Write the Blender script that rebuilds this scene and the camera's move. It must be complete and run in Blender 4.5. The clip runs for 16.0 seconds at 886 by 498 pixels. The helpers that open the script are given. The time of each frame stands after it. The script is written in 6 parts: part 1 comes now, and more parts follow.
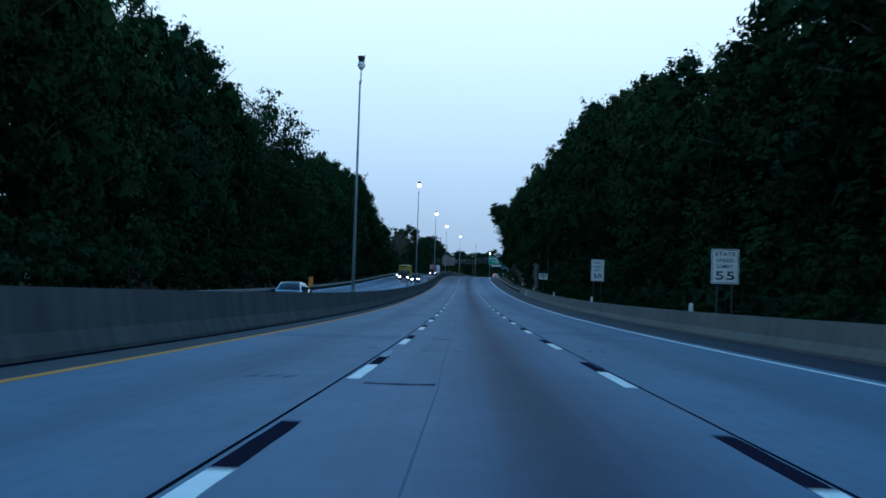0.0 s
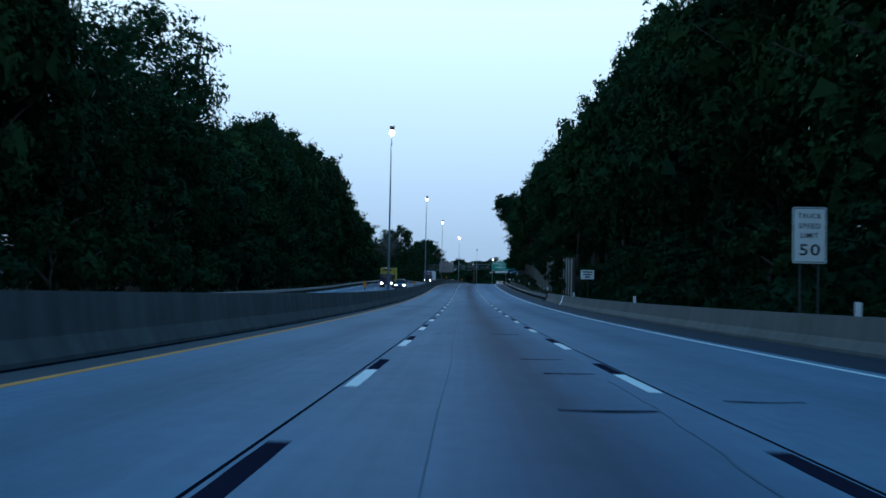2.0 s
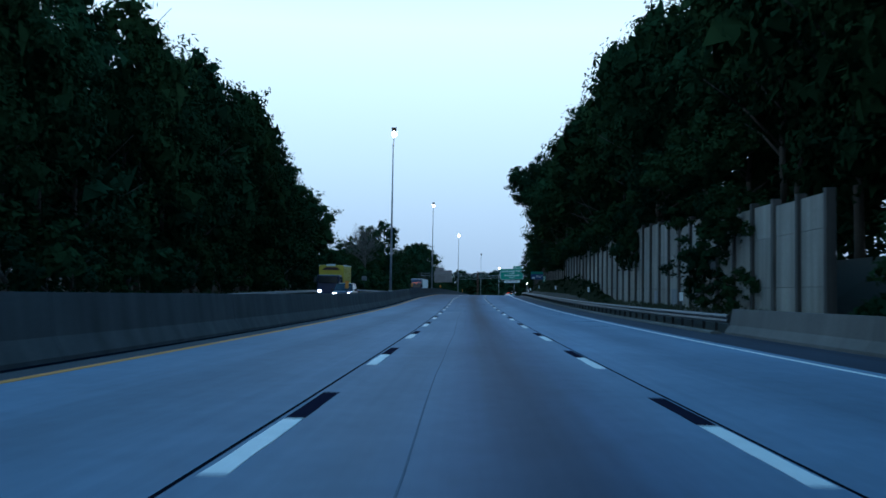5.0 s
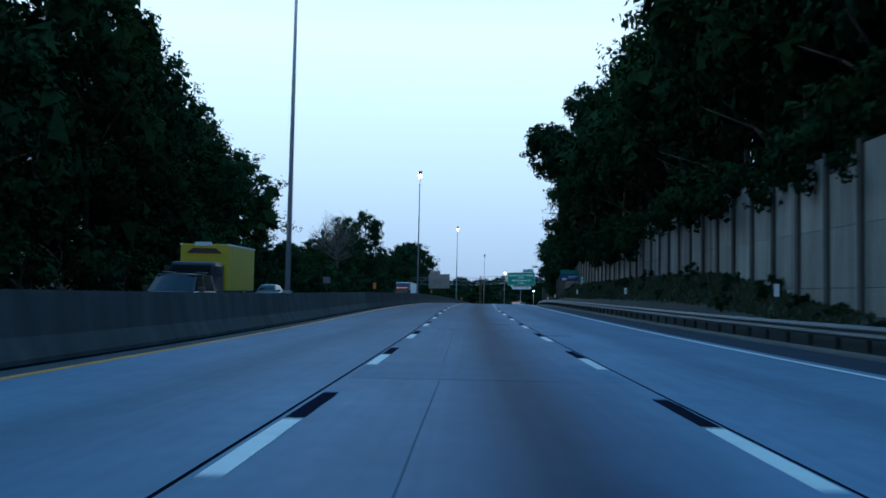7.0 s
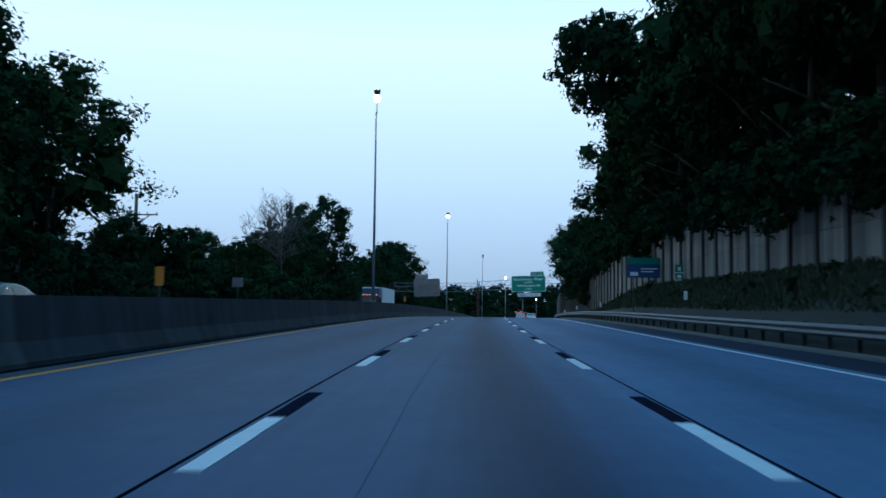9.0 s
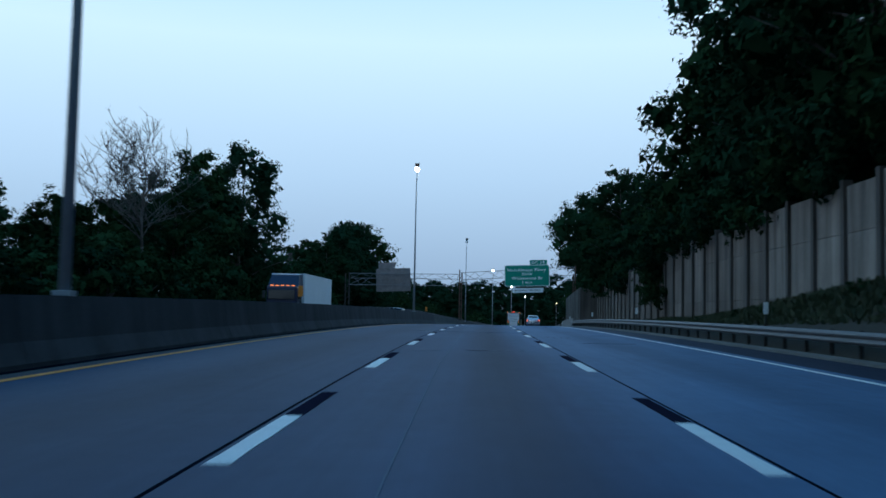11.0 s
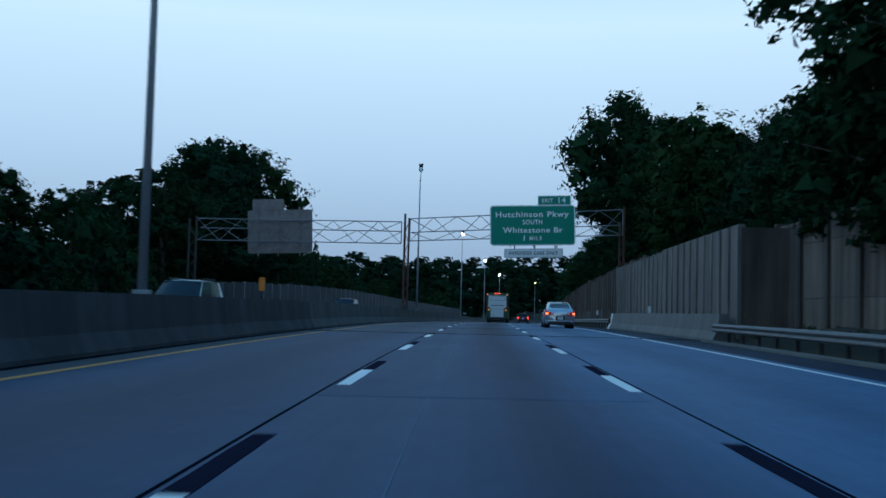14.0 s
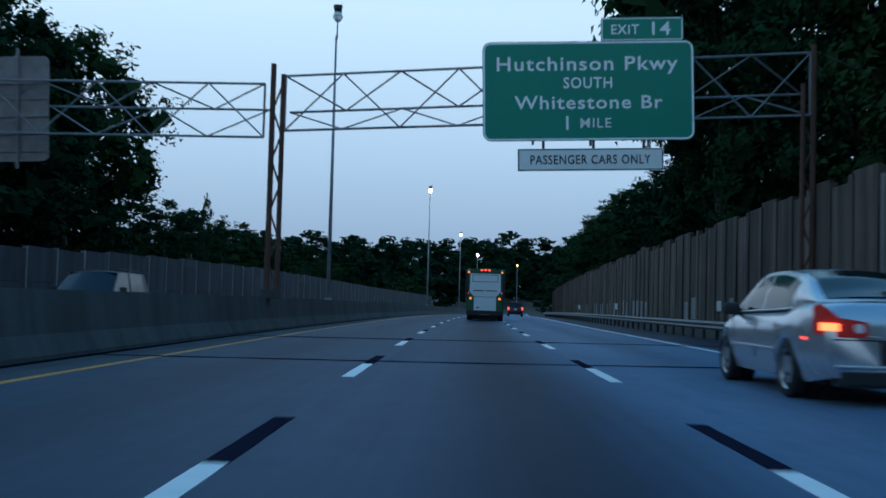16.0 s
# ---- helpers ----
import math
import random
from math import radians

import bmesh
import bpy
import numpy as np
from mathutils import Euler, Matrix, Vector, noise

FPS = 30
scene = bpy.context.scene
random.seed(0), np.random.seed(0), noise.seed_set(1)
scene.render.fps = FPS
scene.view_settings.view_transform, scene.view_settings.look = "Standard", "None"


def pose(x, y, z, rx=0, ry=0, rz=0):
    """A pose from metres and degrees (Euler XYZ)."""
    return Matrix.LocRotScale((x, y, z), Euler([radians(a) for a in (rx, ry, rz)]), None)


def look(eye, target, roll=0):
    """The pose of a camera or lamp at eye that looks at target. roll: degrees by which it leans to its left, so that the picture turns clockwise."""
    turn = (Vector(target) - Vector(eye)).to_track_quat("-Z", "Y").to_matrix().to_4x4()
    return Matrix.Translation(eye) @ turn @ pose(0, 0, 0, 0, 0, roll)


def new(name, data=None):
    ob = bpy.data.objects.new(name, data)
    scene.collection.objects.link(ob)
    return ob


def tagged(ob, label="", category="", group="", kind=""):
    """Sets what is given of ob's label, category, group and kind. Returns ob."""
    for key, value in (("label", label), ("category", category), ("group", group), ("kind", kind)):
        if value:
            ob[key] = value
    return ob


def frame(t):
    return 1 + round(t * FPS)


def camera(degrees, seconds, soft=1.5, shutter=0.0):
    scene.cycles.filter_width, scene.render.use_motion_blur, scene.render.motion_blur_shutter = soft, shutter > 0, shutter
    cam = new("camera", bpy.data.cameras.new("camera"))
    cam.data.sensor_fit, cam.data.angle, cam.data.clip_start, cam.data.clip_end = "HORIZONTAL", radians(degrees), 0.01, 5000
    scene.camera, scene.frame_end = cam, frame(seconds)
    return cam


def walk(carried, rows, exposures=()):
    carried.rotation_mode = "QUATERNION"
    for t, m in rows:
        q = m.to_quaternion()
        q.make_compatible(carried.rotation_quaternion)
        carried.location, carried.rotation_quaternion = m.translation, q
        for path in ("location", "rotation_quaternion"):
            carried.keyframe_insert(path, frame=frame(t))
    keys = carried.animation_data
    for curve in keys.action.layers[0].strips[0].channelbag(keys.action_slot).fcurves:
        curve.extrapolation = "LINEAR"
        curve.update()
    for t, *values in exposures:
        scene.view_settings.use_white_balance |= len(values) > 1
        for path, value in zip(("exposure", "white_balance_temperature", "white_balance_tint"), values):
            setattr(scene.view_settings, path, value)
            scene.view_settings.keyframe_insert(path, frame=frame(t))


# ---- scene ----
cam = camera(47.88, 16.0, soft=1.6, shutter=0.25)
PATH = [
    (0.0, pose(0.000, -0.000, 1.072, 91.725, -1.831, -0.107)),
    (0.5, pose(0.286, 12.578, 0.800, 91.636, -1.852, -0.020)),
    (1.0, pose(0.560, 25.394, 0.565, 91.964, -1.787, 0.247)),
    (1.5, pose(0.820, 38.158, 0.357, 92.119, -1.453, 0.240)),
    (2.0, pose(1.102, 50.803, 0.202, 92.361, -1.108, -0.114)),
    (2.5, pose(1.422, 63.561, 0.084, 92.523, -0.922, -0.259)),
    (3.0, pose(1.788, 76.164, 0.002, 92.595, -0.666, -0.137)),
    (3.5, pose(2.150, 88.744, -0.033, 92.988, -0.478, -0.018)),
    (6.0, pose(3.579, 151.179, 0.238, 93.390, -1.150, -0.002)),
    (6.5, pose(3.892, 163.612, 0.377, 93.608, -1.048, -0.040)),
    (7.0, pose(4.209, 176.066, 0.541, 93.711, -1.174, 0.019)),
    (7.5, pose(4.498, 188.219, 0.729, 93.891, -1.222, 0.078)),
    (8.0, pose(4.815, 200.583, 0.944, 94.035, -1.006, -0.159)),
    (8.5, pose(5.159, 213.121, 1.188, 94.166, -0.814, -0.273)),
    (9.0, pose(5.528, 225.460, 1.466, 94.265, -0.674, -0.245)),
    (11.5, pose(7.756, 287.056, 2.745, 93.956, -1.034, -1.741)),
    (12.0, pose(8.463, 299.345, 2.921, 93.741, -0.870, -1.979)),
    (12.5, pose(9.180, 311.642, 3.074, 93.694, -1.205, -1.998)),
    (13.0, pose(9.939, 323.732, 3.191, 93.508, -1.518, -2.398)),
    (13.5, pose(10.799, 336.008, 3.267, 93.278, -1.507, -2.878)),
    (14.0, pose(11.754, 348.318, 3.300, 93.046, -1.560, -3.435)),
    (14.5, pose(12.813, 360.536, 3.297, 92.940, -1.271, -3.771)),
    (15.0, pose(13.973, 372.752, 3.263, 92.756, -1.232, -4.041)),
    (15.5, pose(15.184, 385.054, 3.196, 92.614, -1.128, -4.572)),
    (16.0, pose(16.363, 396.977, 3.101, 92.310, -1.536, -4.950)),
]
EXPOSURES = [(0.0, 0.0, 5450, 4), (7.0, 0.1, 5450, 4), (9.0, 0.0, 5450, 4), (12.0, -0.3, 5430, 4), (16.0, -0.32, 5430, 4)]
walk(cam, PATH, EXPOSURES)

# the road's line (x of the left lane line) and height, every 50 m from y = -50
ROAD_X = [-3.36, -1.49, -0.26, 0.87, 2.08, 3.28, 4.54, 6.86, 10.36, 15.16, 20.88, 27.75, 35.29, 43.69, 52.26, 60.89]
ROAD_Z = [1.37, 0.0, -0.86, -1.11, -0.85, -0.15, 0.94, 1.87, 2.24, 2.01, 1.28, 0.38, -0.7, -1.8, -2.8, -3.6]
DASH_Y0, DASH_STEP, DASH_LEN, LANE = 6.126, 9.9309, 2.82, 3.660

# ---- world and light ----
world = bpy.data.worlds.new("dusk")
scene.world = world
world.use_nodes = True
wn, wl_ = world.node_tree.nodes, world.node_tree.links
sky = wn.new("ShaderNodeTexSky")
sky.sky_type = "NISHITA"
sky.sun_disc = False
sky.sun_elevation = radians(10)
sky.sun_rotation = radians(-70)
sky.air_density, sky.dust_density, sky.ozone_density = 1.0, 2.5, 2.0
# a thin overcast veil, brighter higher up, over the clear-sky colour
place = wn.new("ShaderNodeTexCoord")
split = wn.new("ShaderNodeSeparateXYZ")
ramp = wn.new("ShaderNodeValToRGB")
ramp.color_ramp.elements[0].position, ramp.color_ramp.elements[0].color = 0.0, (3.3, 4.1, 5.2, 1)
ramp.color_ramp.elements[1].position, ramp.color_ramp.elements[1].color = 1.0, (1.0, 3.1, 6.2, 1)
for spot, tone in ((0.05, (4.0, 4.9, 6.1)), (0.14, (5.7, 6.9, 8.1)), (0.27, (7.9, 9.2, 9.9)), (0.42, (4.6, 7.2, 9.0)), (0.65, (1.95, 4.8, 7.9))):
    ramp.color_ramp.elements.new(spot).color = (*tone, 1)
veil = wn.new("ShaderNodeMix")
veil.data_type = "RGBA"
veil.inputs["Factor"].default_value = 0.93
back = wn["Background"]
back.inputs["Strength"].default_value = 0.12
wl_.new(place.outputs["Generated"], split.inputs[0])
wl_.new(split.outputs["Z"], ramp.inputs["Fac"])
wl_.new(sky.outputs["Color"], veil.inputs[6])
# the last daylight is ahead; the sky behind is dimmer
west = wn.new("ShaderNodeMapRange")
west.interpolation_type = "SMOOTHSTEP"
for slot, val in (("From Min", -0.7), ("From Max", 0.85), ("To Min", 0.85), ("To Max", 1.0)):
    west.inputs[slot].default_value = val
dim = wn.new("ShaderNodeVectorMath")
dim.operation = "SCALE"
wl_.new(split.outputs["Y"], west.inputs["Value"])
wl_.new(ramp.outputs["Color"], dim.inputs[0])
wl_.new(west.outputs["Result"], dim.inputs["Scale"])
wl_.new(dim.outputs["Vector"], veil.inputs[7])
wl_.new(veil.outputs[2], back.inputs["Color"])
sun = new("sun", bpy.data.lights.new("sun", "SUN"))
sun.data.energy, sun.data.angle, sun.data.color = 0.12, radians(60), (1.0, 0.97, 0.93)
sun.matrix_world = look((-36, 14, 20), (0, 0, 0))

# ---- road frame ----
KY0, KSTEP = -50.0, 50.0


def spline(k, y):
    yc = min(max(y, 0.0), 640.0)
    v = (yc - KY0) / KSTEP
    i = min(max(int(math.floor(v)), 1), len(k) - 3)
    f = v - i
    a, b, c, d = k[i - 1], k[i], k[i + 1], k[i + 2]
    return b + 0.5 * f * (c - a + f * (2 * a - 5 * b + 4 * c - d + f * (3 * (b - c) + d - a)))


def along(k, y):
    """The spline, carried on straight past its ends."""
    if y < 0:
        return spline(k, 0) + (spline(k, 5) - spline(k, 0)) / 5 * y
    if y > 640:
        return spline(k, 640) + (spline(k, 640) - spline(k, 630)) / 10 * (y - 640)
    return spline(k, y)


def rx_(y):
    return along(ROAD_X, y)


def rz_(y):
    return along(ROAD_Z, y)


def at(u, y, dz=0.0):
    """World place u metres right of the left lane line, dz above the road."""
    return Vector((rx_(y) + u, y, rz_(y) + dz))


def stand(u, y, dz=0.0, turn=0.0, lean=True):
    """Pose of a thing beside or on the road, turned with it. turn in degrees."""
    head = -math.degrees(math.atan((rx_(y + 2) - rx_(y - 2)) / 4))
    tilt = math.degrees(math.atan((rz_(y + 2) - rz_(y - 2)) / 4)) if lean else 0
    q = at(u, y, dz)
    return Matrix.Translation(q) @ pose(0, 0, 0, 0, 0, head) @ pose(0, 0, 0, tilt, 0, 0) @ pose(0, 0, 0, 0, 0, turn)


# ---- materials ----
def material(name, colour, rough=0.7, metal=0.0, grain=8.0, spread=0.12, bump=0.15, blotch=0.4, blotch_spread=0.15, per_object=0.0, spec=0.5, streak=0.0):
    """A surface with fine grain, broad blotches and a little relief, at real size."""
    m = bpy.data.materials.new(name)
    m.use_nodes = True
    n, l = m.node_tree.nodes, m.node_tree.links
    b = n["Principled BSDF"]
    b.inputs["Roughness"].default_value, b.inputs["Metallic"].default_value = rough, metal
    b.inputs["Specular IOR Level"].default_value = spec
    co = n.new("ShaderNodeTexCoord")
    fine, wide = n.new("ShaderNodeTexNoise"), n.new("ShaderNodeTexNoise")
    for node, scale, detail in ((fine, grain, 6), (wide, blotch, 4)):
        node.inputs["Scale"].default_value, node.inputs["Detail"].default_value = scale, detail
        l.new(co.outputs["Object"], node.inputs["Vector"])
    total = n.new("ShaderNodeMath")
    total.operation = "MULTIPLY_ADD"
    l.new(fine.outputs["Fac"], total.inputs[0])
    total.inputs[1].default_value, total.inputs[2].default_value = 2 * spread, 1 - spread
    two = n.new("ShaderNodeMath")
    two.operation = "MULTIPLY_ADD"
    l.new(wide.outputs["Fac"], two.inputs[0])
    two.inputs[1].default_value, two.inputs[2].default_value = 2 * blotch_spread, 1 - blotch_spread
    mul = n.new("ShaderNodeMath")
    mul.operation = "MULTIPLY"
    l.new(total.outputs[0], mul.inputs[0]), l.new(two.outputs[0], mul.inputs[1])
    value = mul.outputs[0]
    if per_object:
        info = n.new("ShaderNodeObjectInfo")
        vary = n.new("ShaderNodeMath")
        vary.operation = "MULTIPLY_ADD"
        l.new(info.outputs["Random"], vary.inputs[0])
        vary.inputs[1].default_value, vary.inputs[2].default_value = 2 * per_object, 1 - per_object
        both = n.new("ShaderNodeMath")
        both.operation = "MULTIPLY"
        l.new(value, both.inputs[0]), l.new(vary.outputs[0], both.inputs[1])
        value = both.outputs[0]
    if streak:
        # rain streaks running down the face
        down, long_ = n.new("ShaderNodeMapping"), n.new("ShaderNodeTexNoise")
        down.inputs["Scale"].default_value = (1.6, 1.6, 0.13)
        long_.inputs["Scale"].default_value, long_.inputs["Detail"].default_value = 1.0, 6
        l.new(co.outputs["Object"], down.inputs["Vector"]), l.new(down.outputs[0], long_.inputs["Vector"])
        reach = n.new("ShaderNodeMapRange")
        for slot, val in (("From Min", 0.36), ("From Max", 0.64), ("To Min", 1 - streak), ("To Max", 1 + streak * 0.7)):
            reach.inputs[slot].default_value = val
        l.new(long_.outputs["Fac"], reach.inputs["Value"])
        run = n.new("ShaderNodeMath")
        run.operation = "MULTIPLY"
        l.new(value, run.inputs[0]), l.new(reach.outputs["Result"], run.inputs[1])
        value = run.outputs[0]
    tint = n.new("ShaderNodeVectorMath")
    tint.operation = "SCALE"
    tint.inputs[0].default_value = colour[:3]
    l.new(value, tint.inputs["Scale"])
    l.new(tint.outputs["Vector"], b.inputs["Base Color"])
    if bump:
        bp = n.new("ShaderNodeBump")
        bp.inputs["Strength"].default_value, bp.inputs["Distance"].default_value = bump, 0.02
        l.new(fine.outputs["Fac"], bp.inputs["Height"])
        l.new(bp.outputs["Normal"], b.inputs["Normal"])
    return m


def glow(name, colour, strength):
    m = bpy.data.materials.new(name)
    m.use_nodes = True
    b = m.node_tree.nodes["Principled BSDF"]
    b.inputs["Base Color"].default_value = (*colour, 1)
    b.inputs["Emission Color"].default_value = (*colour, 1)
    b.inputs["Emission Strength"].default_value = strength
    return m


def pavement_material(name, colour, bands):
    """Worn concrete; the mesh carries 'across' and 'along' in metres. bands: (middle, width, darkening) of worn strips."""
    m = bpy.data.materials.new(name)
    m.use_nodes = True
    n, l = m.node_tree.nodes, m.node_tree.links
    b = n["Principled BSDF"]
    au, ay = n.new("ShaderNodeAttribute"), n.new("ShaderNodeAttribute")
    au.attribute_name, ay.attribute_name = "across", "along"
    join = n.new("ShaderNodeCombineXYZ")
    l.new(au.outputs["Fac"], join.inputs[0]), l.new(ay.outputs["Fac"], join.inputs[1])

    def noise_at(sx, sy, scale, detail=5):
        mp = n.new("ShaderNodeMapping")
        mp.inputs["Scale"].default_value = (sx, sy, 1)
        l.new(join.outputs[0], mp.inputs["Vector"])
        t = n.new("ShaderNodeTexNoise")
        t.inputs["Scale"].default_value, t.inputs["Detail"].default_value = scale, detail
        l.new(mp.outputs[0], t.inputs["Vector"])
        return t.outputs["Fac"]

    def calc(op, a, c, d=None):
        k = n.new("ShaderNodeMath")
        k.operation = op
        for i, v in enumerate((a, c, d)):
            if v is None:
                continue
            if isinstance(v, (int, float)):
                k.inputs[i].default_value = v
            else:
                l.new(v, k.inputs[i])
        return k.outputs[0]

    value = calc("MULTIPLY_ADD", noise_at(1, 1, 40, 4), 0.24, 0.88)
    for args, amp in (((1, 0.12, 0.7, 5), 0.5), ((1, 1, 0.16, 4), 0.34), ((1, 0.6, 1.6, 5), 0.26), ((6, 0.05, 1.2, 3), 0.28), ((0.5, 0.1, 0.5, 4), 0.24), ((1, 0.7, 4.0, 6), 0.3)):
        value = calc("MULTIPLY", value, calc("MULTIPLY_ADD", noise_at(*args), amp, 1 - amp / 2))
    # the slabs get darker further on, most of all at the left
    far_dark = n.new("ShaderNodeMapRange")
    far_dark.interpolation_type = "SMOOTHSTEP"
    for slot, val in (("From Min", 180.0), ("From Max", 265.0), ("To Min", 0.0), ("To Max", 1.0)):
        far_dark.inputs[slot].default_value = val
    l.new(ay.outputs["Fac"], far_dark.inputs["Value"])
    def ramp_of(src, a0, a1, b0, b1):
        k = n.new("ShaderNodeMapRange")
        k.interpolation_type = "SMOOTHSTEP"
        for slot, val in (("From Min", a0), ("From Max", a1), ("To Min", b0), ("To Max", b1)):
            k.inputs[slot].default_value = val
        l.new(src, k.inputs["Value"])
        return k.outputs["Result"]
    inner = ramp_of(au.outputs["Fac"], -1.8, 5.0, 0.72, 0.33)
    value = calc("MULTIPLY", value, calc("SUBTRACT", 1.0, calc("MULTIPLY", far_dark.outputs["Result"], inner)))
    # the outer lane gets paler from shortly before the end of the low barrier on
    pale = calc("MULTIPLY", ramp_of(ay.outputs["Fac"], 125.0, 155.0, 0.0, 1.0), ramp_of(au.outputs["Fac"], 0.5, 5.0, 0.10, 0.42))
    value = calc("MULTIPLY", value, calc("ADD", 1.0, pale))
    streak = noise_at(1.2, 0.03, 0.6, 3)
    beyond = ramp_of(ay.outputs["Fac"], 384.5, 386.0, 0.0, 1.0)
    cold_mix = calc("MULTIPLY", far_dark.outputs["Result"], ramp_of(au.outputs["Fac"], -1.0, 4.5, 0.85, 0.35))
    cold_mix = calc("MULTIPLY", cold_mix, calc("MULTIPLY_ADD", beyond, -0.6, 1.0))
    # spilt oil and rubber lie thicker past the broad joint
    off = calc("DIVIDE", calc("SUBTRACT", au.outputs["Fac"], 2.25), 0.95)
    oil = calc("MULTIPLY", calc("POWER", 2.718, calc("MULTIPLY", calc("MULTIPLY", off, off), -1.0)), beyond)
    value = calc("MULTIPLY", value, calc("SUBTRACT", 1.0, calc("MULTIPLY", calc("MULTIPLY", oil, calc("MULTIPLY_ADD", noise_at(1, 0.25, 0.7, 4), 0.8, 0.6)), 0.45)))
    for mid, width, dark in bands:
        d = calc("DIVIDE", calc("SUBTRACT", au.outputs["Fac"], mid), width)
        g = calc("POWER", 2.718, calc("MULTIPLY", calc("MULTIPLY", d, d), -1.0))
        g = calc("MULTIPLY", g, calc("MULTIPLY_ADD", streak, 0.9, 0.55))
        value = calc("MULTIPLY", value, calc("SUBTRACT", 1.0, calc("MULTIPLY", g, dark)))
        if dark > 0.4:
            cold_mix = calc("MULTIPLY_ADD", g, dark, cold_mix)
    # the darker slabs and the rubbered strip are tinted a colder grey
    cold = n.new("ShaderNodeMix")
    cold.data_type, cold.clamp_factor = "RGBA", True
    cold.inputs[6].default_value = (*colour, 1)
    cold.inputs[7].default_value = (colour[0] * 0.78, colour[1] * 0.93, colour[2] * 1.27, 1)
    l.new(cold_mix, cold.inputs["Factor"])
    tint = n.new("ShaderNodeVectorMath")
    tint.operation = "SCALE"
    l.new(cold.outputs[2], tint.inputs[0])
    l.new(value, tint.inputs["Scale"])
    l.new(tint.outputs["Vector"], b.inputs["Base Color"])
    b.inputs["Roughness"].default_value = 0.62
    b.inputs["Specular IOR Level"].default_value = 0.08
    bp = n.new("ShaderNodeBump")
    bp.inputs["Strength"].default_value, bp.inputs["Distance"].default_value = 0.25, 0.01
    l.new(noise_at(1, 1, 60, 3), bp.inputs["Height"])
    l.new(bp.outputs["Normal"], b.inputs["Normal"])
    return m


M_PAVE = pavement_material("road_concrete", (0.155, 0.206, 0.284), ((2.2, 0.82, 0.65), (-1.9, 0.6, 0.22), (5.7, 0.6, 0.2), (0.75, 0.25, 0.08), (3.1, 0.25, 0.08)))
M_PAVE2 = pavement_material("far_road_concrete", (0.18, 0.24, 0.32), ((-8.4, 0.6, 0.2), (-12.0, 0.6, 0.25), (-15.6, 0.6, 0.2)))
M_PATCH = pavement_material("patched_concrete", (0.12, 0.178, 0.26), ((2.2, 0.70, 0.56), (-1.9, 0.6, 0.2), (5.7, 0.6, 0.2)))
M_ASPHALT = pavement_material("shoulder_asphalt", (0.036, 0.043, 0.062), ((9.9, 0.3, 0.3),))
M_SEAM = material("fine_joint", (0.1, 0.135, 0.187), 0.85, grain=30, blotch=2, spec=0.2)
M_STAIN = material("road_stain", (0.085, 0.115, 0.165), 0.8, grain=25, blotch=2, spec=0.2)
M_STAIN_DARK = material("dark_road_stain", (0.078, 0.108, 0.155), 0.8, grain=25, blotch=2, spec=0.15)
M_MORTAR = material("newer_mortar", (0.185, 0.21, 0.24), 0.8, grain=25, spread=0.3, blotch=3, blotch_spread=0.4, spec=0.2)
M_GHOST = material("worn_paint", (0.30, 0.34, 0.38), 0.75, grain=25, spread=0.3, blotch=3, blotch_spread=0.3, spec=0.2)
M_TAR = material("tar", (0.007, 0.009, 0.015), 0.85, grain=30, blotch=2, spec=0.0)
M_WHITE = material("road_paint_white", (0.90, 0.88, 0.84), 0.6, grain=45, spread=0.18, blotch=3, blotch_spread=0.18, per_object=0.08)
M_BLACK = material("road_paint_black", (0.02, 0.018, 0.033), 0.9, grain=40, spread=0.3, blotch=2, spec=0.0)
M_EDGE = material("edge_paint_white", (0.95, 0.92, 0.88), 0.6, grain=30, spread=0.08, blotch=1.5, blotch_spread=0.1, bump=0)
M_YELLOW_FRESH = material("fresher_road_paint_yellow", (0.68, 0.25, 0.022), 0.7, grain=22, spread=0.25, blotch=0.9, blotch_spread=0.3)
M_YELLOW = material("road_paint_yellow", (0.52, 0.22, 0.03), 0.7, grain=22, spread=0.4, blotch=0.9, blotch_spread=0.45)
# darker tone for the median barrier sections from y = 235 to 385
M_BARRIER_DARK = material("darker_barrier_concrete", (0.055, 0.055, 0.06), 0.9, grain=14, spread=0.25, blotch=0.35, blotch_spread=0.45, bump=0.3, streak=0.25, spec=0.2)
M_BARRIER = material("barrier_concrete", (0.085, 0.084, 0.084), 0.9, grain=14, spread=0.2, blotch=0.35, blotch_spread=0.4, bump=0.3, streak=0.2, spec=0.2)
M_BARRIER_R = material("light_barrier_concrete", (0.175, 0.166, 0.155), 0.85, grain=14, spread=0.12, blotch=0.35, blotch_spread=0.3, bump=0.3, streak=0.12)
M_BARRIER_LOW = material("stained_barrier_concrete", (0.14, 0.126, 0.112), 0.88, grain=14, spread=0.2, blotch=0.35, blotch_spread=0.42, bump=0.3, streak=0.1)
M_WALL = material("wall_concrete", (0.21, 0.182, 0.155), 0.9, grain=9, spread=0.2, blotch=0.5, blotch_spread=0.4, bump=0.35, per_object=0.18, streak=0.4)
# paler copy of wall_concrete: the stronger light on the first panels, put into colour
M_WALL_LIT = material("pale_lit_wall_concrete", (0.29, 0.263, 0.226), 0.9, grain=9, spread=0.2, blotch=0.5, blotch_spread=0.3, bump=0.35, per_object=0.12, streak=0.22)
M_WALL_PATCH = material("painted_over_concrete", (0.27, 0.27, 0.275), 0.9, grain=9, spread=0.2, blotch=0.8, blotch_spread=0.35, streak=0.3)
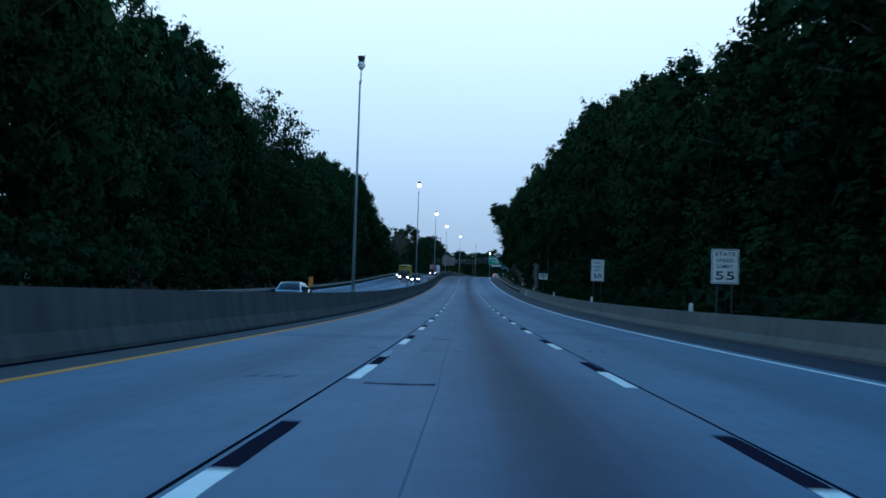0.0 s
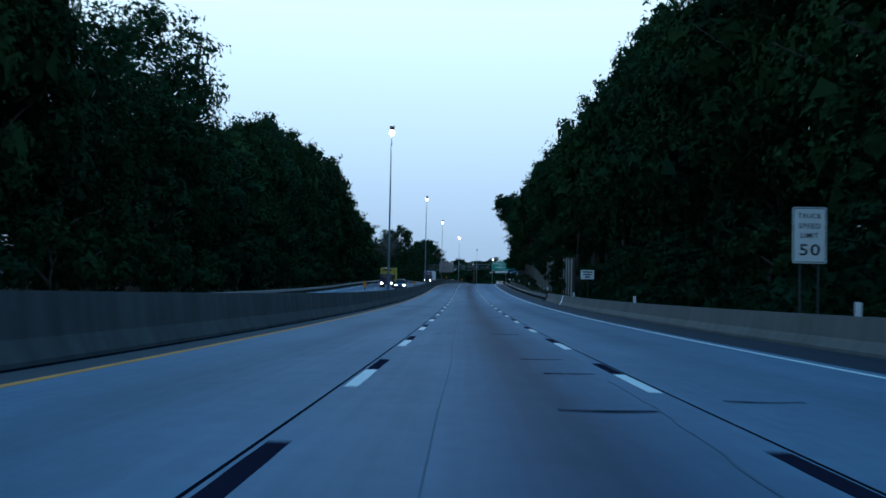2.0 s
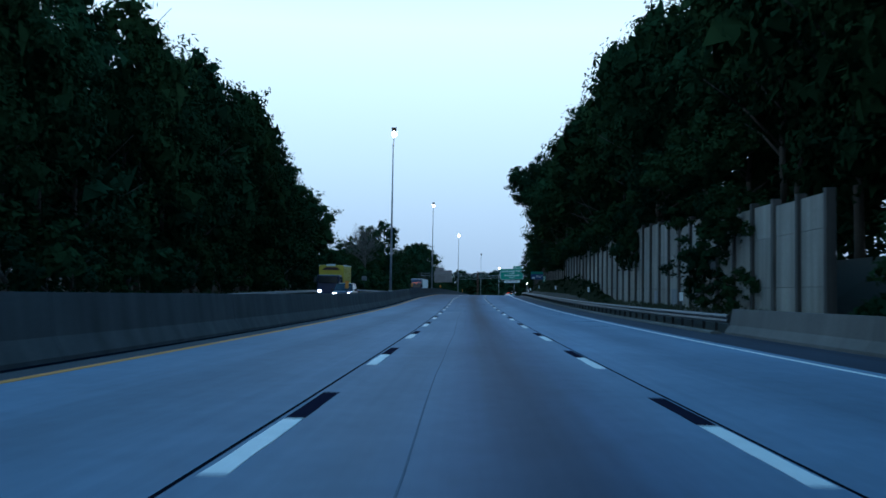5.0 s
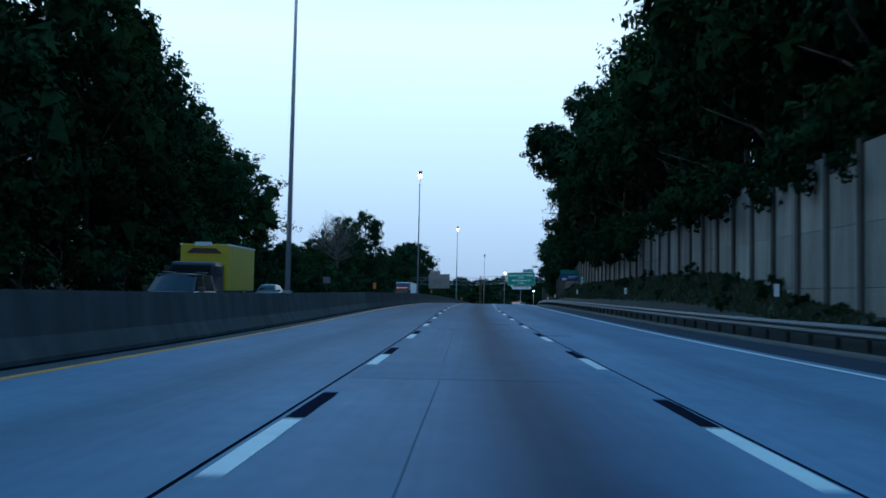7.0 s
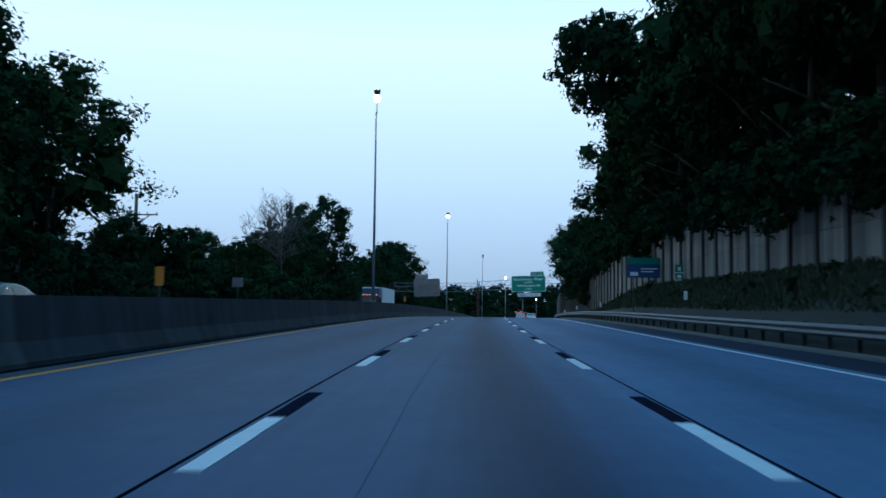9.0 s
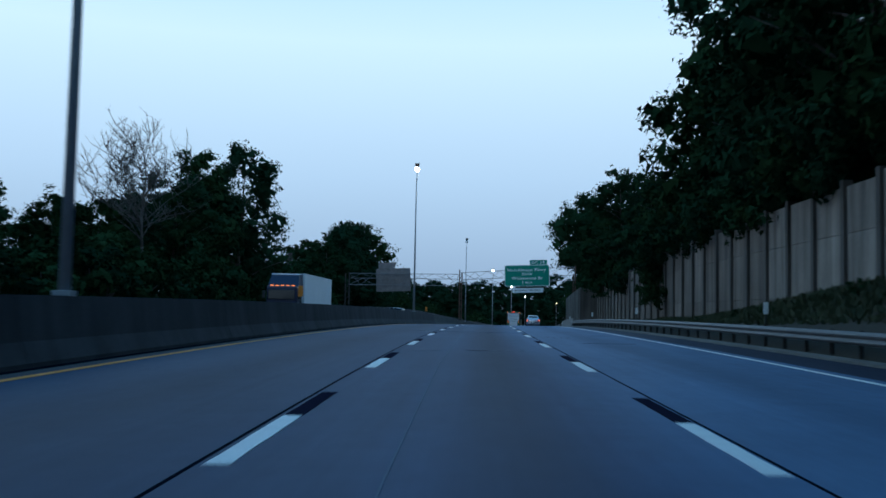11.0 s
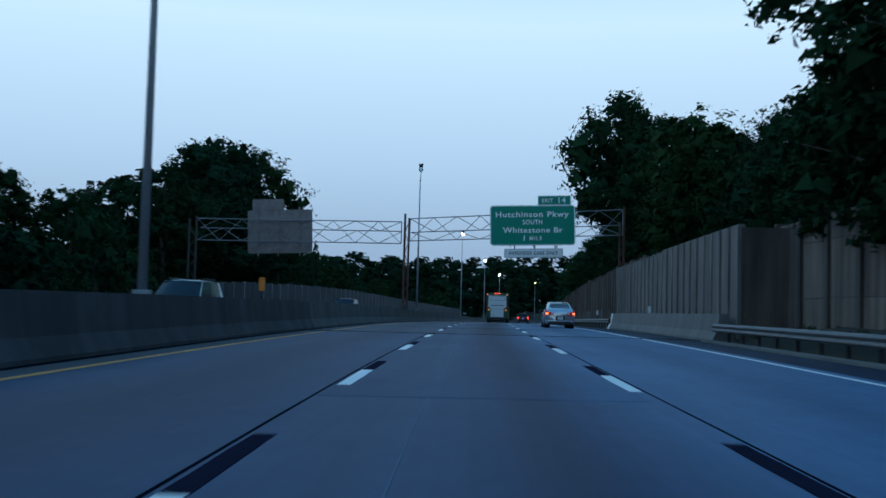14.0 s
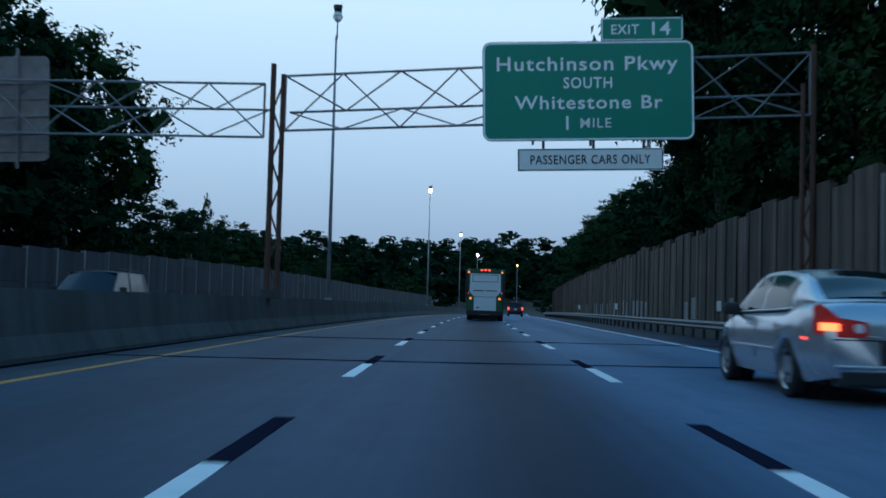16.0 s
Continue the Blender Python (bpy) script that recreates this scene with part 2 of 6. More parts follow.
M_WALL_MID = material("grey_brown_concrete", (0.165, 0.148, 0.132), 0.9, grain=9, spread=0.2, blotch=0.6, blotch_spread=0.3, bump=0.3, per_object=0.06, streak=0.22)
M_WALL_OLD = material("old_brown_concrete", (0.088, 0.066, 0.051), 0.92, grain=9, spread=0.25, blotch=0.6, blotch_spread=0.45, bump=0.35, per_object=0.36, streak=0.5)
M_WALL_DARK = material("dark_post_concrete", (0.085, 0.075, 0.066), 0.9, grain=9, blotch=0.7, blotch_spread=0.4, streak=0.35)
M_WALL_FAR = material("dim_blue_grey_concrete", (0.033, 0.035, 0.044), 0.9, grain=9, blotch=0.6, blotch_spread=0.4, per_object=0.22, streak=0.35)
M_RIB = material("pale_rib_concrete", (0.225, 0.21, 0.19), 0.9, grain=9, blotch=0.7, blotch_spread=0.4, streak=0.35)
# brown concrete; past y = 312 its darkness also stands for tree shade
M_WALL_BROWN = material("brown_wall_concrete", (0.14, 0.115, 0.095), 0.9, grain=9, spread=0.2, blotch=0.6, blotch_spread=0.4, bump=0.3, per_object=0.18, streak=0.45)
M_STEEL = material("galvanised_steel", (0.125, 0.128, 0.135), 0.6, 0.15, grain=10, spread=0.1, blotch=1.2, blotch_spread=0.2, bump=0.05)
M_STEEL_DULL = material("weathered_steel", (0.31, 0.32, 0.335), 0.65, 0.2, grain=10, blotch=1.2, blotch_spread=0.25, bump=0.05)
M_TRUSS = material("dull_truss_steel", (0.21, 0.215, 0.225), 0.65, 0.2, grain=10, blotch=1.2, blotch_spread=0.3, bump=0.05)
M_RUST = material("rusty_steel", (0.10, 0.05, 0.036), 0.85, 0.1, grain=7, spread=0.25, blotch=1.0, blotch_spread=0.4)
M_POST = material("rusted_post_steel", (0.05, 0.045, 0.042), 0.85, 0.2, grain=12, blotch=1)
M_WOOD = material("post_wood", (0.12, 0.09, 0.065), 0.9, grain=12, blotch=1)
M_POST_DARK = material("dark_green_post_steel", (0.045, 0.055, 0.055), 0.7, 0.1, grain=10, blotch=1.2, blotch_spread=0.3, bump=0.05)
M_GROUND = material("verge_soil", (0.03, 0.029, 0.021), 0.95, grain=6, spread=0.3, blotch=0.15, blotch_spread=0.3, bump=0.5)
M_GRASS = material("grass_blades", (0.04, 0.054, 0.022), 0.8, grain=1.5, spread=0.3, blotch=0.4, blotch_spread=0.4, bump=0)
M_BARK = material("bark", (0.06, 0.05, 0.04), 0.95, grain=9, spread=0.3, blotch=1, bump=0.6)
M_DEADWOOD = material("dead_branch", (0.085, 0.078, 0.072), 0.9, grain=9, spread=0.2, blotch=1, bump=0.3)
M_SIGN_WHITE = material("sign_sheeting_white", (0.86, 0.87, 0.86), 0.45, grain=3, spread=0.06, blotch=1.5, blotch_spread=0.08, bump=0.02)
M_SIGN_BLACK = material("sign_lettering_black", (0.015, 0.015, 0.015), 0.5, grain=8, bump=0)
M_SIGN_GREEN = material("sign_sheeting_green", (0.004, 0.235, 0.152), 0.42, grain=2.5, spread=0.06, blotch=0.6, blotch_spread=0.1, bump=0.02)
M_SIGN_BLUE = material("sign_sheeting_blue", (0.02, 0.07, 0.22), 0.42, grain=3, blotch=1, bump=0.02)
M_SIGN_LETTER = material("sign_lettering_white", (0.93, 0.94, 0.94), 0.4, grain=6, spread=0.05, blotch=3, blotch_spread=0.06, bump=0)
M_SIGN_BACK = material("sign_back_aluminium", (0.21, 0.185, 0.182), 0.7, 0.2, grain=3.5, spread=0.35, blotch=0.9, blotch_spread=0.45, bump=0.05)
M_ORANGE = material("orange_plastic", (0.75, 0.24, 0.02), 0.5, grain=12, spread=0.08, blotch=2)
M_LAMP = glow("lamp_lit", (1.0, 0.86, 0.68), 40.0)
M_RED = glow("tail_light", (1.0, 0.06, 0.03), 3.5)
M_AMBER = glow("amber_light", (1.0, 0.22, 0.03), 2.0)
M_HEAD = glow("headlight", (1.0, 0.95, 0.85), 30.0)
M_REDOFF = material("red_lens", (0.25, 0.012, 0.012), 0.25, grain=20, spread=0.05, bump=0)
M_TYRE = material("tyre_rubber", (0.016, 0.016, 0.017), 0.85, grain=30, bump=0.2)
M_RIM = material("alloy_rim", (0.5, 0.51, 0.53), 0.35, 0.8, grain=10, bump=0)
M_GLASS_DARK = material("dark_window", (0.012, 0.016, 0.02), 0.08, grain=2, spread=0.05, bump=0, spec=0.35)
M_TRIM = material("black_trim", (0.02, 0.02, 0.021), 0.6, grain=20, bump=0.05)
M_CHROME = material("chrome", (0.7, 0.71, 0.72), 0.35, 1.0, grain=10, spread=0.03, bump=0)


def leaf_material(name, colour):
    m = material(name, colour, 0.7, grain=0.6, spread=0.28, blotch=0.16, blotch_spread=0.45, bump=0, per_object=0.3, spec=0.0)
    return m


M_LEAF = [leaf_material("leaves", col) for col in ((0.018, 0.040, 0.018), (0.015, 0.035, 0.018), (0.023, 0.045, 0.018))]


# ---- mesh helpers ----
def finish(name, bm, mat, smooth=False):
    me = bpy.data.meshes.new(name)
    bm.normal_update()
    bm.to_mesh(me)
    bm.free()
    if mat is not None:
        me.materials.append(mat)
    if smooth:
        for p in me.polygons:
            p.use_smooth = True
    return me


def part(name, bm, mat, parent, label="", smooth=False, m=None):
    """Links a bmesh (or a mesh) as one object under its thing."""
    me = bm if isinstance(bm, bpy.types.Mesh) else finish(name, bm, mat, smooth)
    ob = new(name, me)
    if parent is not None:
        ob.parent = parent
    if m is not None:
        ob.matrix_basis = m
    if label:
        tagged(ob, label)
    return ob


def box(bm, c, s, bevel=0.0, turn=None):
    """A box with middle c and size s, its edges rounded by bevel."""
    r = bmesh.ops.create_cube(bm, size=1.0)
    vs = r["verts"]
    bmesh.ops.scale(bm, vec=s, verts=vs)
    if turn is not None:
        bmesh.ops.transform(bm, matrix=turn, verts=vs)
    bmesh.ops.translate(bm, vec=c, verts=vs)
    if bevel:
        es = list({e for v in vs for e in v.link_edges})
        bmesh.ops.bevel(bm, geom=es, offset=bevel, segments=2, affect="EDGES", profile=0.6)
    return bm


def tube(bm, p0, p1, r0, r1=None, n=10):
    """A round bar from p0 to p1, closed at its ends."""
    p0, p1 = Vector(p0), Vector(p1)
    r1 = r0 if r1 is None else r1
    q = (p1 - p0).to_track_quat("Z", "Y")
    rings = []
    for p, r in ((p0, r0), (p1, r1)):
        rings.append([bm.verts.new(p + q @ Vector((r * math.cos(a), r * math.sin(a), 0))) for a in (2 * math.pi * i / n for i in range(n))])
    for i in range(n):
        bm.faces.new((rings[0][i], rings[0][(i + 1) % n], rings[1][(i + 1) % n], rings[1][i]))
    bm.faces.new(rings[0][::-1]), bm.faces.new(rings[1])
    return bm


def B():
    return bmesh.new()


def sweep(name, profile, y0, y1, step, mat, closed=True, attributes=False, drop=None, shift=None):
    """A profile of (u, dz) carried along the road from y0 to y1. drop(y) lifts or lowers it."""
    n = max(2, int(round((y1 - y0) / step)) + 1)
    ys = [y0 + (y1 - y0) * i / (n - 1) for i in range(n)]
    k = len(profile)
    verts = []
    for y in ys:
        up, out = drop(y) if drop else 0.0, shift(y) if shift else 0.0
        verts += [tuple(at(u + out, y, dz + up)) for u, dz in profile]
    faces = []
    for i in range(n - 1):
        for j in range(k if closed else k - 1):
            a, b = i * k + j, i * k + (j + 1) % k
            faces.append((a, b, b + k, a + k))
    if closed:
        faces.append(tuple(range(k))[::-1])
        faces.append(tuple((n - 1) * k + j for j in range(k)))
    me = bpy.data.meshes.new(name)
    me.from_pydata(verts, [], faces)
    if mat:
        me.materials.append(mat)
    if attributes:
        for key, vals in (("across", [u for y in ys for u, dz in profile]), ("along", [y for y in ys for _ in profile])):
            me.attributes.new(key, "FLOAT", "POINT").data.foreach_set("value", vals)
    bm = bmesh.new()
    bm.from_mesh(me)
    bmesh.ops.recalc_face_normals(bm, faces=bm.faces)
    bm.to_mesh(me)
    bm.free()
    return me

# ---- ground and road ----
Y_START, Y_END = -60.0, 900.0


def ground_height(u, y):
    """Verge heights beside the road, relative to it."""
    def ease(a, b, v):
        v = min(max((v - a) / (b - a), 0), 1)
        return v * v * (3 - 2 * v)
    h = -0.12
    if u > 10.5:
        h += 0.4 * ease(10.45, 10.85, u) * ease(158, 163, y) * (1 - ease(380, 386, y))
        bank = 1.7 * ease(202, 224, y) * (1 - ease(290, 330, y)) + 0.4
        h += bank * ease(10.9, 13.2, u)
        h += (2.6 - bank) * ease(13.6, 17, u) + 3.0 * ease(18, 60, u)
    if u < -19.5:
        h += 0.5 * ease(-20, -23, u) + 2.5 * ease(-24, -60, u)
    return h


def build_ground():
    us = [-2500, -900, -350, -150, -80, -50, -38, -30, -26, -23, -21, -19.5, -12, -5, 0, 6, 10.4, 10.85, 11.3, 12, 12.8, 13.4, 14.5, 17, 22, 30, 45, 80, 160, 400, 1000, 2500]
    ys = [-300, -150] + [-60 + 6 * i for i in range(130)] + [760, 900, 1200, 1800, 3000, 4500]
    verts, faces = [], []
    for y in ys:
        for u in us:
            x = along(ROAD_X, min(y, 700)) + u
            z = along(ROAD_Z, min(max(y, -60), 700)) + ground_height(u, y)
            if u > 11 or u < -20:
                z += 0.12 * noise.noise(Vector((x * 0.35, y * 0.35, 0)))
            verts.append((x, y, z))
    k = len(us)
    for i in range(len(ys) - 1):
        for j in range(k - 1):
            a = i * k + j
            faces.append((a, a + 1, a + k + 1, a + k))
    me = bpy.data.meshes.new("ground")
    me.from_pydata(verts, [], faces)
    me.materials.append(M_GROUND)
    tagged(new("ground", me), "dark earth verge with weeds beside the motorway", "ground", kind="structure")


build_ground()

ROAD_U = [-5.0, -4.4, -3.9, -3.0, -2.0, -1.0, 0.0, 1.0, 1.8, 2.6, 3.66, 4.6, 5.7, 6.8, 7.75, 8.1]
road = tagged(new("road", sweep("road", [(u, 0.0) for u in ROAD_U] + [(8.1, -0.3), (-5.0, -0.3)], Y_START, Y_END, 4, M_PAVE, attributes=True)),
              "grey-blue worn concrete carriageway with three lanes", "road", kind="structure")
far_road = tagged(new("road_opposite", sweep("far_road", [(u, 0.0) for u in (-19.2, -18, -16.5, -15, -13.5, -12, -10.5, -9, -7.5, -5.5)] + [(-5.5, -0.3), (-19.2, -0.3)], Y_START, Y_END, 4, M_PAVE2, attributes=True)),
                  "grey concrete carriageway of the oncoming traffic", "road", kind="structure")
shoulder = tagged(new("road_shoulder", sweep("shoulder", [(8.1, -0.015), (9.0, -0.02), (10.4, -0.03), (11.0, -0.05), (11.0, -0.3), (8.1, -0.3)], Y_START, Y_END, 4, M_ASPHALT, attributes=True)),
                  "dark asphalt hard shoulder beside the carriageway", "shoulder", kind="structure")


def line(name, u, width, y0, y1, mat, label, parent=road, dz=0.0, thick=0.005, shift=None):
    me = sweep(name, [(u - width / 2, dz - 0.004), (u + width / 2, dz - 0.004), (u + width / 2, dz + thick), (u - width / 2, dz + thick)], y0, y1, 4, mat, shift=shift)
    return part(name, me, None, parent, label)


line("edge_line", 7.75, 0.125, Y_START, 384.6, M_EDGE, "worn white edge line")
line("edge_line", 7.75, 0.14, 385.6, 760, M_EDGE, "worn white edge line")
def yellow_at(y):
    return float(np.interp(y, (0, 60, 107, 215, 300, 340, 400, 415, 520), (-3.72, -3.82, -3.97, -4.12, -4.2, -4.12, -3.75, -3.6, -3.75)))


line("edge_line", 0.0, 0.16, Y_START, 300.0, M_YELLOW_FRESH, "yellow edge line", shift=yellow_at)
line("edge_line", 0.0, 0.15, 300.0, 384.6, M_YELLOW, "dirty yellow edge line", shift=yellow_at)
line("edge_line", 0.0, 0.15, 385.6, 760, M_YELLOW, "dirty yellow edge line", shift=yellow_at)
line("edge_line", -18.0, 0.16, Y_START, 760, M_WHITE, "white edge line", far_road)
line("edge_line", -6.6, 0.16, Y_START, 760, M_YELLOW, "yellow edge line", far_road)
for su, sw, sm in ((-0.15, 0.033, M_TAR), (3.79, 0.03, M_TAR)):
    line("joint_seam", su, sw, Y_START, 385.2, sm, "black tarred lengthwise joint", thick=0.003)


line("joint_seam", 0.0, 0.016, Y_START, 385.2, M_SEAM, "faint lengthwise joint", thick=0.003, shift=lambda y: 1.12 + 0.025 * math.sin(y * 0.21) + 0.015 * math.sin(y * 0.57 + 1.0))


def wavy_strip(name, points, width, mat, parent, label, seed=0):
    """A narrow sealed crack through (u, y) points, uneven in width."""
    rnd = random.Random(seed)
    verts, faces = [], []
    dense = []
    for (u0, y0), (u1, y1) in zip(points, points[1:]):
        n = max(2, int(math.hypot(u1 - u0, y1 - y0) / 0.5))
        dense += [(u0 + (u1 - u0) * i / n, y0 + (y1 - y0) * i / n) for i in range(n)]
    dense.append(points[-1])
    lengthwise = abs(points[-1][1] - points[0][1]) > abs(points[-1][0] - points[0][0])
    for u, y in dense:
        w = width * rnd.uniform(0.5, 1.45) / 2
        j = rnd.uniform(-0.02, 0.02)
        for s in (-1, 1):
            verts.append(tuple(at(u + s * w + j, y, 0.006) if lengthwise else at(u, y + s * w + j, 0.006)))
    for i in range(len(dense) - 1):
        faces.append((2 * i, 2 * i + 1, 2 * i + 3, 2 * i + 2))
    me = bpy.data.meshes.new(name)
    me.from_pydata(verts, [], faces)
    me.materials.append(mat)
    bm = bmesh.new()
    bm.from_mesh(me)
    bmesh.ops.recalc_face_normals(bm, faces=bm.faces)
    bmesh.ops.solidify(bm, geom=bm.faces[:], thickness=-0.003)
    bm.to_mesh(me)
    bm.free()
    return part(name, me, None, parent, label)


# cracks: the middle of the travelled lane, and cross joints
wavy_strip("sealed_crack", [(2.95 + 0.07 * math.sin(i * 1.3) + 0.05 * i, 42 + 3.2 * i) for i in range(8)], 0.018, M_SEAM, road, "thin dark lengthwise crack", 5)
CROSS = ((385.2, -4.9, 10.6, 0.42), (414.0, -4.9, 7.6, 0.16), (424.3, -4.9, 10.6, 0.3), (398.4, -4.9, 7.8, 0.12))
for k, (y, u0, u1, w) in enumerate(CROSS):
    wavy_strip("expansion_joint", [(u0, y + 0.3), ((u0 + u1) / 2, y), (u1, y + 0.1)], w, M_TAR, road, "dark tarred joint across the lanes", 20 + k)
SHORT = ((12.6, 0.2, 1.1, 0.12), (26.5, 0.62, 1.05, 0.1), (52.55, 2.75, 3.55, 0.14), (60.7, 2.3, 3.3, 0.16), (61.9, 4.25, 5.15, 0.09), (61.45, 6.0, 7.1, 0.09), (65.6, 2.55, 3.3, 0.13), (68.95, 2.4, 3.15, 0.1), (80.5, 2.2, 3.0, 0.1), (100.3, 2.4, 3.6, 0.16),
         (165.5, 6.3, 7.05, 0.12), (172.0, 6.1, 7.6, 0.12), (185.6, 6.3, 7.3, 0.1), (205.5, 3.8, 4.6, 0.1), (215.2, 2.4, 3.2, 0.1), (319.2, -1.2, -0.25, 0.07), (314.9, 6.25, 7.1, 0.12), (298.3, 1.5, 2.0, 0.08), (340.5, 5.6, 6.5, 0.1), (305.0, 5.0, 6.6, 0.08))
for k, (y, u0, u1, w) in enumerate(SHORT):
    wavy_strip("sealed_crack", [(u0, y), ((u0 + u1) / 2, y - 0.06), (u1, y + 0.05)], w, M_TAR, road, "short black sealed crosswise crack", 40 + k)


SPOTS = ((209.2, 0.66), (209.1, 0.99), (209.1, 1.32), (208.9, 2.33), (208.9, 2.65), (208.9, 2.95), (208.9, 3.30), (13.2, -1.30), (13.3, -1.06), (13.2, -0.85), (20.6, 0.64), (20.6, 0.97), (20.6, 1.3), (20.6, 1.89), (20.5, 2.62), (20.7, 2.98), (22.5, 4.28), (22.5, 4.58), (21.3, -0.45), (80.35, 0.65), (80.4, 0.97), (80.4, 1.3))
SPOTS += ((297.6, 0.29), (297.8, 0.57), (298.0, 0.86), (298.3, 2.17), (298.4, 2.5), (298.5, 2.82), (310.9, 4.32), (310.8, 4.56), (310.7, 4.77), (310.6, 5.0), (329.9, 0.35), (329.8, 0.7), (329.7, 1.02), (329.9, 1.36), (329.8, 2.36), (329.8, 2.69), (329.9, 3.03))
for k, (y, u) in enumerate(SPOTS):
    wavy_strip("stain", [(u - 0.035, y - 0.18), (u, y), (u + 0.03, y + 0.2)], 0.085, M_STAIN if y < 200 else M_STAIN_DARK, road, "small dark stain", 70 + k)
wavy_strip("ghost_mark", [(-0.02, 18.2), (-0.02, 20.4)], 0.12, M_GHOST, road, "worn remains of an old white mark", 95)
wavy_strip("ghost_mark", [(-0.05, 20.45), (0.33, 20.5)], 0.3, M_GHOST, road, "worn remains of an old white mark", 96)
wavy_strip("ghost_mark", [(-0.75, 318.5), (-0.22, 318.55)], 0.75, M_MORTAR, road, "pale patch of newer mortar", 97)


# cast patches across the lanes, a little darker than the rest
for u0, u1, y0, y1 in ((-3.6, -0.3, 25.8, 27.6), (-0.05, 3.7, 189.4, 192.6), (-0.1, 3.6, 359.4, 362.0), (-3.7, 7.5, 124.0, 125.6), (0.0, 3.6, 317.9, 320.4), (-0.1, 3.7, 397.2, 398.6), (3.9, 7.5, 33.0, 36.0), (0.2, 3.6, 413.9, 424.2)):
    part("patch", sweep("patch", [(u0 + (u1 - u0) * i / 6, 0.0035) for i in range(7)] + [(u1, -0.01), (u0, -0.01)], y0, y1, 1.5, M_PATCH, attributes=True), None, road, "darker cast patch")


# ---- median barrier ----
BARRIER = [(-0.42, -0.1), (0.42, -0.1), (0.41, 0.07), (0.25, 0.38), (0.15, 1.08), (-0.15, 1.08), (-0.25, 0.38), (-0.41, 0.07)]


def barrier_run(name, mid, y0, y1, scale, mat, label, joint=6.1, parent_gap=0.02):
    """A jersey barrier cast in lengths with narrow joints between them."""
    base = tagged(new(name), label, "barrier", kind="structure")
    n = int(round((y1 - y0) / joint))
    for i in range(n):
        a, b = y0 + (y1 - y0) * i / n, y0 + (y1 - y0) * (i + 1) / n
        me = sweep("barrier_section", [(mid + u, dz * scale) for u, dz in BARRIER], a + parent_gap / 2, b - parent_gap / 2, 3.05, M_BARRIER_DARK if mat is M_BARRIER and 235 < a < 385 else mat)
        part("barrier_section", me, None, base)
    return base


barrier_run("wall_median", -5.25, -30, 720, 1.0, M_BARRIER, "tall dirty concrete barrier between the two carriageways", joint=12.2)
barrier_run("wall_right", 10.62, -30, 160.0, 0.76, M_BARRIER_LOW, "low stained concrete barrier along the hard shoulder", joint=12.2)
barrier_run("wall_under_noise_wall", 10.75, 384.5, 417.0, 0.93, M_BARRIER_R, "pale concrete barrier at the foot of a tall wall", joint=6.5)
for yy, uu, sc in ((143.3, 10.62, 0.76), (416.2, 10.75, 0.93)):
    me = sweep("end_stripe", [(uu + a * 1.02 + (-0.004 if a < 0 else 0.004), dz * sc + 0.006) for a, dz in BARRIER], yy - 0.5, yy + 0.4, 0.9, M_WHITE)
    tagged(part("end_stripe", me, None, bpy.data.objects["wall_right" if yy < 200 else "wall_under_noise_wall"], "white painted band on the barrier" if yy < 200 else "white painted end of the barrier"))
# dark gutter at the foot of the median barrier
line("gutter", -4.69, 0.16, Y_START, 700, M_TAR, "dark dirty gutter along the barrier", thick=0.012)
M_DIRT = material("gutter_dirt", (0.05, 0.055, 0.065), 0.95, grain=20, spread=0.3, blotch=1, blotch_spread=0.4)
line("sand_strip", -4.44, 0.34, Y_START, 700, M_DIRT, "strip of dark road dust", thick=0.003)
line("sand_strip", -0.33, 0.54, Y_START, 700, M_DIRT, "strip of dark road dust", thick=0.004, shift=yellow_at)


# ---- panel walls ----
def panel_wall(name, u, y0, y1, heights, base, step, mat, post_mat, post_w, label, proud=0.12, row=1.83, ragged=0.0, lit_to=None, cap=0.02):
    """Concrete panels between upright posts. heights: (y, height) pairs over the road."""
    wall = tagged(new(name), label, "wall", kind="structure")
    rnd = random.Random(int(y0))
    n = int(round((y1 - y0) / step))
    ys = [y0 + (y1 - y0) * i / n for i in range(n + 1)]
    hy, hv = [a for a, _ in heights], [b for _, b in heights]
    for i in range(n):
        a, b = ys[i], ys[i + 1]
        top = float(np.interp((a + b) / 2, hy, hv))
        top = round((top + rnd.uniform(-ragged, ragged)) / 0.15) * 0.15
        rows, z = [], base
        while z < top - 0.05:
            rows.append((z, z + row if z + row < top - 0.5 else top))
            z = rows[-1][1]
        for z0, z1 in rows:
            # panel colour carries the light: paler at first, darker brown under the later trees
            me = sweep("panel", [(u, z0 + 0.008), (u + 0.16, z0 + 0.008), (u + 0.16, z1 - 0.008), (u, z1 - 0.008)], a + 0.02, b - 0.02, step, M_WALL_LIT if lit_to and b < lit_to else M_WALL_BROWN if lit_to and a > 312 else mat)
            part("panel", me, None, wall)
    for i, y in enumerate(ys):
        top = float(np.interp(y, hy, hv)) + cap
        me = sweep("post", [(u - proud, base - 0.5), (u + 0.2, base - 0.5), (u + 0.2, top), (u - proud, top)], y - post_w / 2, y + post_w / 2, post_w, post_mat)
        part("post", me, None, wall)
    return wall


